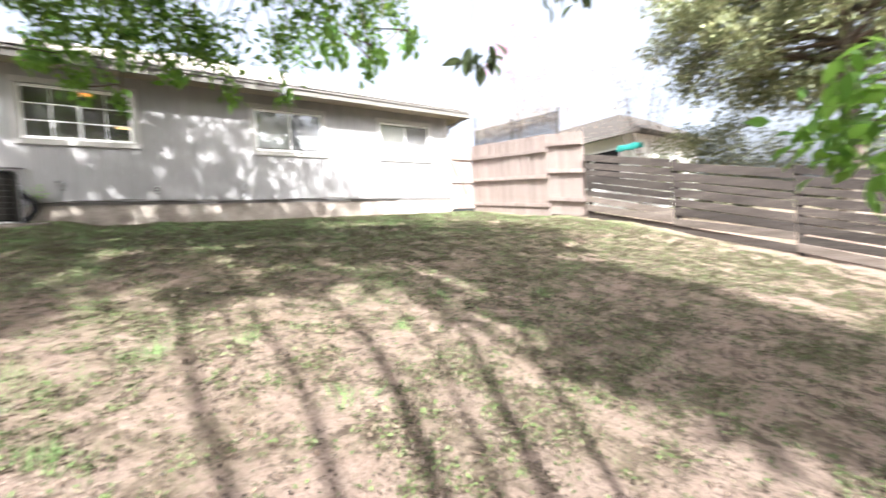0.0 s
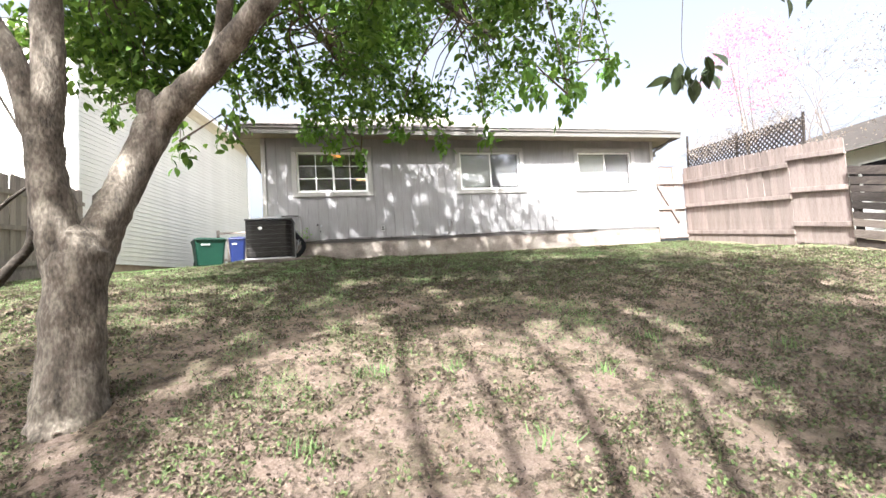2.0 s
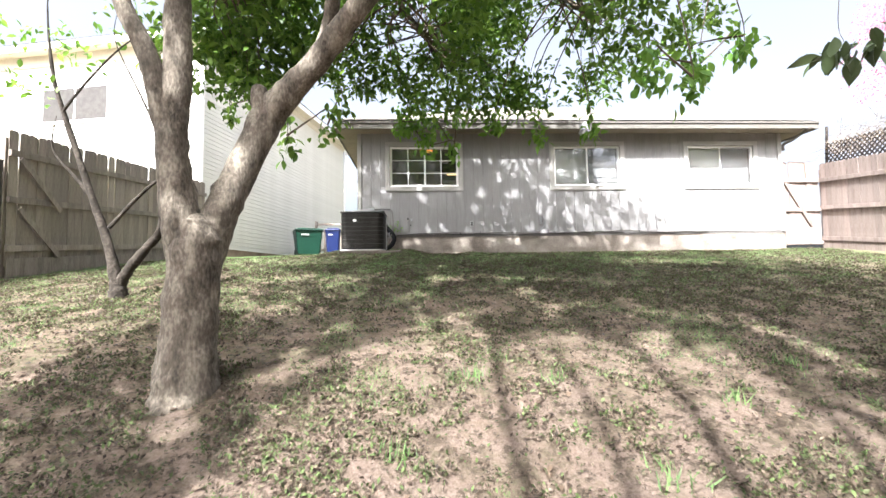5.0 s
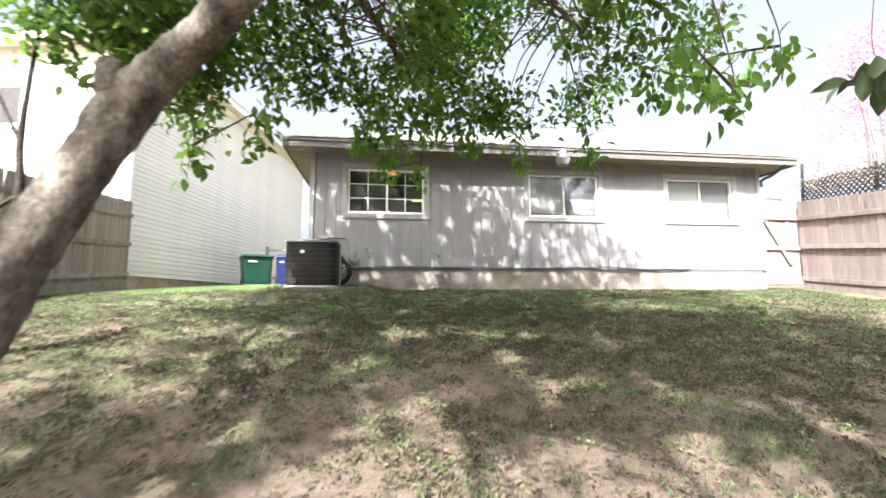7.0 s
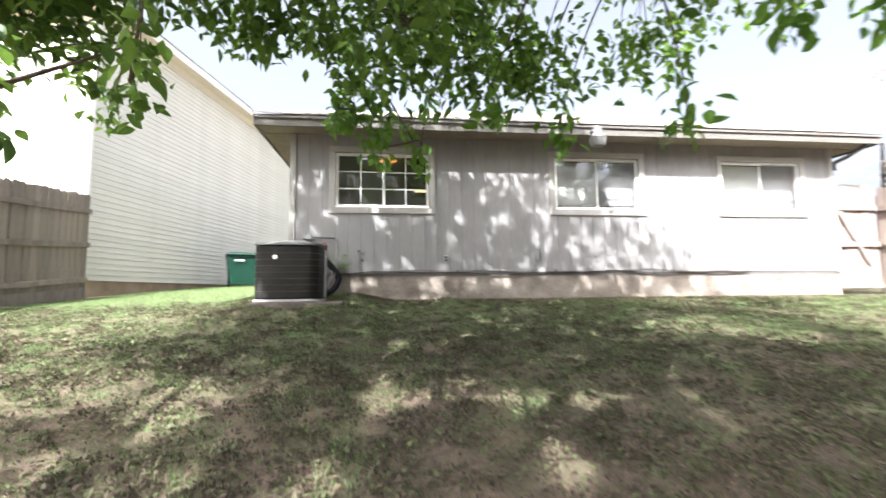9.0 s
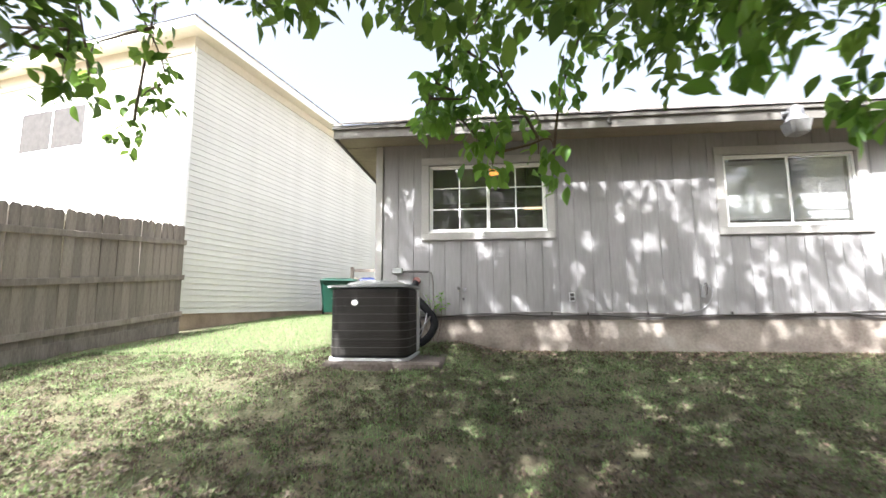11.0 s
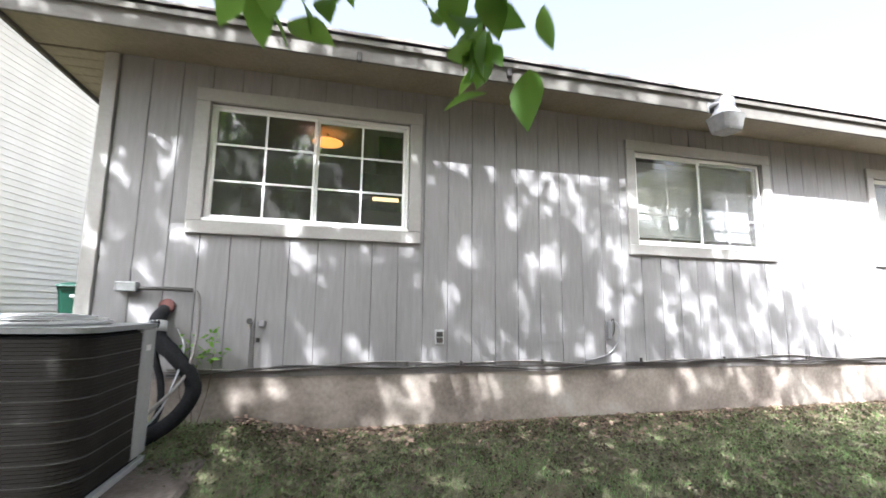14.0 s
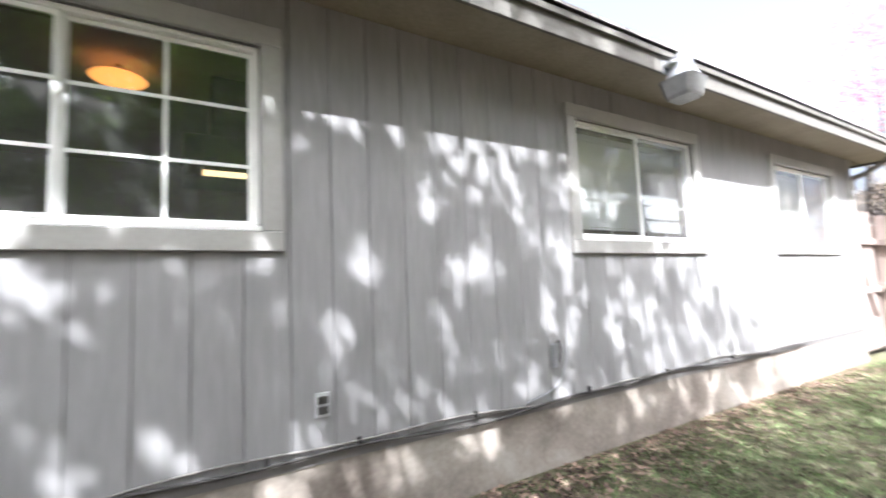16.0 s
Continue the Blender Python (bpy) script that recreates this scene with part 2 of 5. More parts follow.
M_CHIPS = leaf_mat("dead_leaf_chips", (0.05, 0.03, 0.022), (0.3, 0.215, 0.16), 0.1, 0.8)
M_AC = mat("dark_louvre_steel", [(0.016, 0.0145, 0.013), (0.03, 0.027, 0.024)], 0.6, 6, 60, 0.1, spec=0.15)
M_AC_GREY = mat("grey_enamel", [(0.34, 0.34, 0.33), (0.42, 0.42, 0.41)], 0.45, 5, 40, 0.06)
M_BLACK = mat("black_foam", [(0.006, 0.006, 0.007), (0.016, 0.016, 0.017)], 0.8, 20, 80, 0.2, spec=0.15)
M_GREEN = mat("green_plastic", [(0.003, 0.026, 0.016), (0.005, 0.036, 0.023)], 0.45, 3, 30, 0.05)
M_BLUE = mat("blue_plastic", [(0.004, 0.01, 0.055), (0.006, 0.014, 0.075)], 0.45, 3, 30, 0.05)
M_METAL = mat("galvanised_steel", [(0.25, 0.25, 0.26), (0.36, 0.36, 0.37)], 0.45, 6, 50, 0.05, metal=0.6)
M_REFRACTOR = mat("cloudy_acrylic", [(0.17, 0.168, 0.165), (0.25, 0.245, 0.24)], 0.25, 6, 30, 0.05)
M_DARK = mat("dark_iron", [(0.03, 0.027, 0.025), (0.06, 0.055, 0.05)], 0.6)
M_TEAL = mat("teal_canvas", [(0.02, 0.2, 0.17), (0.035, 0.26, 0.22)], 0.8)
M_ROOF_BROWN = mat("brown_shingle", [(0.022, 0.018, 0.015), (0.045, 0.038, 0.032)], 0.9, 5, 60, 0.3)
M_AMBER = glow_mat("lit_amber_shade", (1.0, 0.36, 0.07), 0.6)
M_WARM = glow_mat("lit_tube", (1.0, 0.66, 0.3), 0.8)
M_BOX_GREY = mat("dull_dark_enamel", [(0.16, 0.165, 0.16), (0.25, 0.255, 0.25)], 0.5, 6, 40, 0.08)
M_CABLE = mat("dirty_cable_sheath", [(0.12, 0.11, 0.1), (0.22, 0.205, 0.19)], 0.7)


# ---- building helpers ----
def part(name, bm, material, parent=None, label="", smooth=False):
    me = bpy.data.meshes.new(name)
    bm.to_mesh(me)
    bm.free()
    return link(name, me, material, parent, label, smooth)


def link(name, me, material, parent=None, label="", smooth=False):
    if material and not me.materials:
        me.materials.append(material)
    if smooth:
        for p in me.polygons:
            p.use_smooth = True
    ob = new(name, me)
    ob.parent = parent
    if label:
        tagged(ob, label)
    return ob


def empty(name, at=(0, 0, 0), turn=0.0):
    ob = new(name)
    ob.empty_display_size = 0.1
    ob.matrix_basis = pose(*at, 0, 0, turn)
    return ob


def add_box(bm, x0, x1, y0, y1, z0, z1, bevel=0.0, m=None):
    vs = bmesh.ops.create_cube(bm, size=1)["verts"]
    s = Matrix.Translation(((x0 + x1) / 2, (y0 + y1) / 2, (z0 + z1) / 2)) @ Matrix.Diagonal((x1 - x0, y1 - y0, z1 - z0, 1))
    bmesh.ops.transform(bm, matrix=(m @ s if m else s), verts=vs)
    if bevel:
        es = list({e for v in vs for e in v.link_edges})
        bmesh.ops.bevel(bm, geom=es, offset=bevel, segments=1, affect="EDGES")
    return bm


def box(x0, x1, y0, y1, z0, z1, bevel=0.0, m=None):
    return add_box(bmesh.new(), x0, x1, y0, y1, z0, z1, bevel, m)


def cyl(r1, r2, z0, z1, seg=20, at=(0, 0), bm=None):
    bm = bm or bmesh.new()
    bmesh.ops.create_cone(bm, cap_ends=True, segments=seg, radius1=r1, radius2=r2, depth=z1 - z0, matrix=Matrix.Translation((at[0], at[1], (z0 + z1) / 2)))
    return bm


def smooth_path(pts, n=6):
    """Catmull-Rom through points of (x, y, z, radius)."""
    p = np.array([pts[0], *pts, pts[-1]], float)
    out = []
    for i in range(1, len(p) - 2):
        for k in range(n):
            t = k / n
            a, b, c, d = p[i - 1], p[i], p[i + 1], p[i + 2]
            out.append(0.5 * (2 * b + (c - a) * t + (2 * a - 5 * b + 4 * c - d) * t * t + (3 * b - a - 3 * c + d) * t ** 3))
    out.append(p[-2])
    return np.array(out)


def tube_data(path, seg=10, rough=0.0, rng=None):
    """Vertices and faces of a tube along rows of (x, y, z, r)."""
    V, F = [], []
    side = Vector((1, 0, 0))
    for i, (x, y, z, r) in enumerate(path):
        a, b = path[max(i - 1, 0)][:3], path[min(i + 1, len(path) - 1)][:3]
        t = Vector(np.array(b) - np.array(a)).normalized()
        side = (side - t * side.dot(t))
        side = side.normalized() if side.length > 1e-4 else t.orthogonal().normalized()
        up = t.cross(side)
        for k in range(seg):
            w = 2 * math.pi * k / seg
            d = side * math.cos(w) + up * math.sin(w)
            p = Vector((x, y, z)) + d * r
            if rough:
                p += d * r * rough * (noise.noise(p * (0.9 / max(r, 0.03))) + 0.5 * noise.noise(p * 14))
            V.append(tuple(p))
        if i:
            o = (i - 1) * seg
            F += [(o + k, o + (k + 1) % seg, o + seg + (k + 1) % seg, o + seg + k) for k in range(seg)]
    F.append(tuple(reversed(range(seg))))
    F.append(tuple(range(len(V) - seg, len(V))))
    return V, F


def join_data(chunks):
    V, F = [], []
    for v, f in chunks:
        o = len(V)
        V += v
        F += [tuple(i + o for i in face) for face in f]
    return V, F


def mesh(name, V, F, material=None):
    me = bpy.data.meshes.new(name)
    me.from_pydata([tuple(v) for v in V], [], F)
    me.update()
    if material:
        me.materials.append(material)
    return me


def tube(name, pts, material, parent=None, seg=10, n=6, rough=0.0, label=""):
    V, F = tube_data(smooth_path(pts, n), seg, rough)
    return link(name, mesh(name, V, F), material, parent, label, smooth=True)


LEAF = np.array([(0, 0, 0), (-0.2, 0.25, 0.05), (-0.24, 0.55, 0.06), (0, 1, -0.12), (0.24, 0.55, 0.06), (0.2, 0.25, 0.05), (0, 0.5, -0.02)])
LEAF_F = [(0, 5, 6), (5, 4, 6), (4, 3, 6), (3, 2, 6), (2, 1, 6), (1, 0, 6)]
BROAD = np.array([(0, 0, 0), (-0.11, 0.1, 0.02), (-0.22, 0.27, 0.05), (-0.27, 0.46, 0.06), (-0.23, 0.66, 0.03), (-0.1, 0.88, -0.06), (0, 1.02, -0.13), (0.1, 0.88, -0.06), (0.23, 0.66, 0.03), (0.27, 0.46, 0.06), (0.22, 0.27, 0.05), (0.11, 0.1, 0.02), (0, 0.3, 0.0), (0, 0.62, -0.03)])
BROAD_F = [(0, 12, 1), (1, 12, 2), (2, 12, 3), (3, 12, 13), (3, 13, 4), (4, 13, 5), (5, 13, 6), (0, 11, 12), (11, 10, 12), (10, 9, 12), (9, 13, 12), (9, 8, 13), (8, 7, 13), (7, 6, 13)]
SMALL = np.array([(0, 0, 0), (-0.26, 0.5, 0.08), (0, 1, -0.06), (0.26, 0.5, 0.08)])
SMALL_F = [(0, 3, 2), (0, 2, 1)]


def sun_flecks(points, level, fine=1.0):
    """Keeps the leaves between the gaps that let flecks of sun through a crown."""
    p = points - np.array(SUN_TRAVEL) * (points[:, 2:] / SUN_TRAVEL.z)
    return points[[noise.noise((a * 1.5 * fine, b * 1.25 * fine, 1)) + 0.55 * noise.noise((a * 3.6 * fine, b * 3.0 * fine, 5)) > level for a, b, c in p]]


def leaves_mesh(name, at, size, material, rng, droop=0.5, shape=LEAF, faces=LEAF_F, flat=0.0):
    """A mesh of many leaves at the given places, each turned its own way."""
    n = len(at)
    yaw = rng.uniform(0, 2 * np.pi, n)
    pitch = rng.normal(-droop, 0.45, n) * (1 - flat)
    roll = rng.normal(0, 0.6, n) * (1 - flat) + flat * rng.normal(0, 0.25, n)
    s = size * rng.uniform(0.65, 1.25, n)
    P = shape[None] * s[:, None, None]
    c, k = np.cos(roll)[:, None], np.sin(roll)[:, None]
    x, y, z = P[..., 0] * c + P[..., 2] * k, P[..., 1], -P[..., 0] * k + P[..., 2] * c
    c, k = np.cos(pitch)[:, None], np.sin(pitch)[:, None]
    y, z = y * c - z * k, y * k + z * c
    c, k = np.cos(yaw)[:, None], np.sin(yaw)[:, None]
    x, y = x * c - y * k, x * k + y * c
    V = np.stack([x, y, z], -1) + at[:, None]
    m = shape.shape[0]
    F = (np.array(faces)[None] + (np.arange(n) * m)[:, None, None]).reshape(-1, 3)
    me = bpy.data.meshes.new(name)
    V = V.reshape(-1, 3)
    me.vertices.add(len(V))
    me.vertices.foreach_set("co", V.astype(np.float32).ravel())
    me.loops.add(F.size)
    me.loops.foreach_set("vertex_index", F.astype(np.int32).ravel())
    me.polygons.add(len(F))
    me.polygons.foreach_set("loop_start", np.arange(0, F.size, 3, dtype=np.int32))
    me.update(calc_edges=True)
    me.materials.append(material)
    return me


# ---- the ground ----
GY = (-60, -9, -6, 0, 1.9, 2.6, 4.3, 5.0, 6.0, 7.75, 8.5, 9.5, 12, 15, 60)
GZ = (-1.7, -1.6, -1.15, 0.2, 0.67, 0.86, 1.29, 1.42, 1.59, 1.80, 1.90, 2.0, 2.15, 2.34, 2.4)


def ground_z(x, y):
    """The height of the lawn: a slope that rises to the house and falls off a little to the west."""
    z = float(np.interp(y, GY, GZ))
    if -2.5 < x < 0.0 and 7.2 < y < 9.5:
        z += 0.11 * min(1, (x + 2.5) / 0.6, -x / 0.5, (y - 7.2) / 0.8)
    return z - 0.05 * min(max((-x - 2.5) / 3.0, 0.0), 1.0)


def bumpy(x, y):
    fade = 1.0 if abs(x) < 12 and -8 < y < 9.3 else 0.0
    b = 0.05 * noise.noise((x * 0.55, y * 0.55, 0)) + 0.028 * noise.noise((x * 1.9, y * 1.9, 3)) + 0.018 * noise.noise((x * 5, y * 5, 7)) + 0.016 * noise.noise((x * 11, y * 11, 2)) + 0.010 * abs(noise.noise((x * 19, y * 19, 4)))
    return ground_z(x, y) + fade * (b - 0.01)


def build_ground():
    xs = np.unique(np.round(np.concatenate([[-900, -300, -100, -50, -30, -20, -15], np.arange(-12, -6, 0.5), np.arange(-6, -3.5, 0.08), np.arange(-3.5, 5, 0.045), np.arange(5, 8.5, 0.09), np.arange(8.5, 14, 0.5), [20, 30, 50, 100, 300, 900]]), 3))
    ys = np.unique(np.round(np.concatenate([[-900, -300, -100, -50, -30, -20, -12], np.arange(-10, 0.5, 0.4), np.arange(0.5, 6, 0.045), np.arange(6, 9.6, 0.07), np.arange(10, 26, 1.0), [30, 50, 100, 300, 900]]), 3))
    V = [(x, y, bumpy(x, y)) for y in ys for x in xs]
    n = len(xs)
    F = [(j * n + i, j * n + i + 1, (j + 1) * n + i + 1, (j + 1) * n + i) for j in range(len(ys) - 1) for i in range(n - 1)]
    ob = link("ground", mesh("ground", V, F), M_GROUND, smooth=True)
    tagged(ob, "sloping lawn of bare tan earth and patchy green turf", "ground", kind="structure")
    rng = np.random.default_rng(5)
    # short grass, thicker towards the house
    P, S = [], []
    while len(P) < 150000:
        x, y = rng.uniform(-6, 8.3), rng.uniform(0.8, 9.45)
        p = 0.5 * noise.noise((x * 0.8, y * 0.8, 11)) + 0.8 * noise.noise((x * 2.9, y * 2.9, 5)) + 0.35 * noise.noise((x * 7, y * 7, 8)) + (min(y, 8.6) - 2.6) / 6.0 * 0.6 - 0.2
        if rng.random() * 0.6 < p:
            P.append((x, y, bumpy(x, y) - 0.004))
    P = np.array(P)
    blade = np.array([(-0.05, 0, 0), (0.05, 0, 0), (0.0, 1.0, 0.1)])
    me = leaves_mesh("grass", P, 0.045, M_BLADE, rng, droop=-0.75, shape=blade, faces=[(0, 1, 2)])
    tagged(link("grass", me, None), "short uneven green turf on the slope", "grass", kind="stuff")
    # the side strip between the houses
    P = np.array([(x, y, bumpy(x, y) - 0.004) for x, y in zip(rng.uniform(-5.6, -1.7, 26000), rng.uniform(9.3, 15.5, 26000))])
    me = leaves_mesh("side_grass", P, 0.05, M_BLADE, rng, droop=-0.75, shape=np.array([(-0.07, 0, 0), (0.07, 0, 0), (0.0, 1.0, 0.1)]), faces=[(0, 1, 2)])
    tagged(link("side_grass", me, None), "sunlit green turf beside the house", "grass", kind="stuff")
    # chips and dead leaves along the foundation
    P = []
    for k in range(4200):
        x, y = rng.uniform(-0.55, 7.6), 9.5 - abs(rng.normal(0, 0.2)) - (0.1 * noise.noise((k * 0.01, 1, 1)))
        P.append((x, y, bumpy(x, y) + 0.012))
    me = leaves_mesh("foundation_litter", np.array(P), 0.052, M_CHIPS, rng, shape=SMALL, faces=SMALL_F, flat=0.5)
    tagged(link("foundation_litter", me, None), "brown dead leaves and chips along the foundation", "leaves", kind="stuff")
    # low weeds and clods over the bare slope
    P = []
    while len(P) < 260000:
        x, y = rng.uniform(-5.5, 8.0), 9.4 * rng.random() ** 1.2
        p = 0.5 * noise.noise((x * 1.1, y * 1.1, 21)) + 0.6 * noise.noise((x * 3.1, y * 3.1, 25)) + 0.75 * noise.noise((x * 7.5, y * 7.5, 29)) + 0.02 + max(0.0, 0.4 - 0.28 * math.hypot(x + 1.7, y - 2.1))
        if rng.random() * 0.28 < p or rng.random() < 0.1:
            P.append((x, y, bumpy(x, y) + rng.uniform(0.0, 0.014)))
    me = leaves_mesh("ground_litter", np.array(P), 0.026, M_WEED, rng, droop=-0.5, shape=SMALL * (0.95, 1, 1), faces=SMALL_F)
    tagged(link("ground_litter", me, None), "fine litter of straw, soil crumbs and low weeds", "litter", kind="stuff")
    # broad low weeds in patches over the shaded middle of the lawn
    P = []
    while len(P) < 85000:
        x, y = rng.uniform(-5.5, 8.2), rng.uniform(1.2, 9.3)
        if y < 3.2 and x < 2.2 and rng.random() < 0.75:
            continue
        p = 0.6 * noise.noise((x * 1.4, y * 1.4, 41)) + 0.9 * noise.noise((x * 4.2, y * 4.2, 45)) - 0.05 + 0.1 * min(max(y - 3.5, -1), 1) + (0.3 if x > 2.6 and y < 3.5 else 0)
        if rng.random() * 0.3 < p:
            P.append((x, y, bumpy(x, y) + rng.uniform(0.002, 0.02)))
    me = leaves_mesh("low_weeds", np.array(P), 0.031, M_WEED_BROAD, rng, droop=-0.3, shape=SMALL * (1.2, 1, 1), faces=SMALL_F)
    tagged(link("low_weeds", me, None), "patches of low broad-leaved weeds and brown clover", "weeds", kind="stuff")
    # taller single tufts
    P = []
    for x, y in ((0.541, 2.548), (0.05, 2.626), (2.3, 2.0), (1.45, 2.35), (-0.35, 2.0), (2.1, 2.75), (0.75, 1.75), (3.0, 2.4), (-0.9, 1.7)):
        for k in range(34):
            a, b = rng.normal(0, 0.045, 2)
            P.append((x + a, y + b, bumpy(x + a, y + b) - 0.004))
    me = leaves_mesh("grass_tufts", np.array(P), 0.085, M_BLADE, rng, droop=-1.1, shape=blade, faces=[(0, 1, 2)])
    tagged(link("grass_tufts", me, None), "bright green grass tufts on bare earth", "grass", kind="stuff")
    # fallen leaves, thickest along the foundation
    P = []
    for k in range(19000):
        if k < 2600:
            x, y = rng.uniform(-0.6, 7.8), 9.47 - abs(rng.normal(0, 0.3))
        else:
            x, y = rng.uniform(-5.5, 7.5), min(9.4, max(0.8, rng.normal(5.0, 1.7)))
        P.append((x, y, bumpy(x, y) + 0.006 + rng.uniform(0, 0.012)))
    me = leaves_mesh("fallen_leaves", np.array(P), 0.042, M_LITTER, rng, shape=SMALL, faces=SMALL_F, flat=0.75)
    tagged(link("fallen_leaves", me, None), "dry brown leaf litter scattered on the lawn", "leaves", kind="stuff")


build_ground()

# ---- the house ----
WALL_Y, HX0, HX1 = 9.523, -1.60, 8.0
SILL, HEAD = 3.487, 4.378
WINDOWS = ((-0.893, 0.602), (2.735, 4.235), (5.80, 7.33))
SIDING_Z, SOFFIT_Z = 2.43, 4.66
BACK_Y = 18.5


def window_unit(i, x0, x1, blinds):
    w = empty(f"window_{i}", (x0, WALL_Y, SILL))
    tagged(w, "white vinyl sliding window in a beige trim, " + ("with dark room behind" if not blinds else "with white blind drawn behind the glass"), "window", kind="structure")
    W, H = x1 - x0, HEAD - SILL
    y0, y1 = 0.012, 0.075
    for name, a in (("sill_rail", (0.0, W, 0, 0.026)), ("head_rail", (0.0, W, H - 0.022, H)), ("jamb", (0, 0.022, 0.028, H - 0.024)), ("jamb", (W - 0.022, W, 0.028, H - 0.024))):
        part(name, box(a[0], a[1], y0, y1, a[2], a[3], 0.004), M_VINYL, w)
    part("sill_lip", box(-0.01, W + 0.01, -0.022, 0.01, -0.004, 0.018, 0.003), M_VINYL, w)
    # two sashes, the eastern one set behind
    mid = W / 2
    for k, (a, b, yo) in enumerate(((0.0235, mid + 0.014, 0.02), (mid + 0.016, W - 0.0235, 0.045))):
        sash = empty("sash", (0, 0, 0))
        sash.parent = w
        z0, z1 = 0.029, H - 0.025
        st = 0.02
        bm = bmesh.new()
        add_box(bm, a, a + st, yo, yo + 0.02, z0, z1)
        add_box(bm, b - st, b, yo, yo + 0.02, z0, z1)
        add_box(bm, a + st, b - st, yo + 0.001, yo + 0.019, z0, z0 + st)
        add_box(bm, a + st, b - st, yo + 0.001, yo + 0.019, z1 - st, z1)
        part("sash_frame", bm, M_VINYL, sash)
        bars = bmesh.new()
        c = (a + b) / 2
        yb = yo + (0.0125 if blinds else 0.001)
        add_box(bars, c - 0.008, c + 0.008, yb, yb + 0.0045, z0 + st, z1 - st)
        for f_ in (1 / 3, 2 / 3):
            zz = z0 + (z1 - z0) * f_
            add_box(bars, a + st, b - st, yb + 0.0005, yb + 0.004, zz - 0.008, zz + 0.008)
        part("glazing_bars", bars, M_VINYL, sash)
        g = part("pane", box(a + st - 0.002, b - st + 0.002, yo + 0.006, yo + 0.010, z0 + st - 0.002, z1 - st + 0.002), M_GLASS, sash)
        g.visible_shadow = False
        if k == 1 and blinds:
            s = part("pane_screen", box(a + 0.01, b - 0.01, 0.014, 0.016, z0 + 0.01, z1 - 0.01), M_SCREEN, sash)
            s.visible_shadow = False
    # trim boards of the opening
    T = 0.10
    for name, a in (("trim_head", (-T, W + T, H + 0.001, H + T)), ("trim_sill", (-T, W + T, -T, -0.006)), ("trim_side", (-T, -0.001, -0.005, H)), ("trim_side", (W + 0.001, W + T, -0.005, H))):
        part(name, box(a[0], a[1], -0.034, -0.002, a[2], a[3], 0.004), M_TRIM, w)
    reveal = bmesh.new()
    add_box(reveal, -0.02, -0.001, 0.0, 0.16, -0.02, H + 0.02)
    add_box(reveal, W + 0.001, W + 0.02, 0.0, 0.16, -0.02, H + 0.02)
    add_box(reveal, 0, W, 0.08, 0.16, -0.02, -0.001)
    add_box(reveal, 0, W, 0.08, 0.16, H + 0.001, H + 0.02)
    part("reveal", reveal, M_TRIM, w)
    if blinds:
        b = empty("window_blind", (x0, WALL_Y + 0.14, SILL))
        tagged(b, "white slatted blind lowered almost to the sill", "blind")
        part("headrail", box(0.03, W - 0.03, -0.02, 0.02, H - 0.09, H - 0.045), M_BLIND, b)
        slat = box(0.03, W - 0.03, -0.0135, 0.0135, -0.0008, 0.0008, 0, None)
        me = bpy.data.meshes.new("slat")
        slat.to_mesh(me)
        slat.free()
        z, k = H - 0.1, 0
        low = 0.12 if i == 2 else 0.06
        while z > low:
            s = link("slat", me, M_BLIND, b)
            s.matrix_basis = pose(0, 0, z, 77, 0, 0)
            z -= 0.0205
        part("bottom_rail", box(0.03, W - 0.03, -0.012, 0.012, low - 0.02, low - 0.004), M_BLIND, b)
    return w


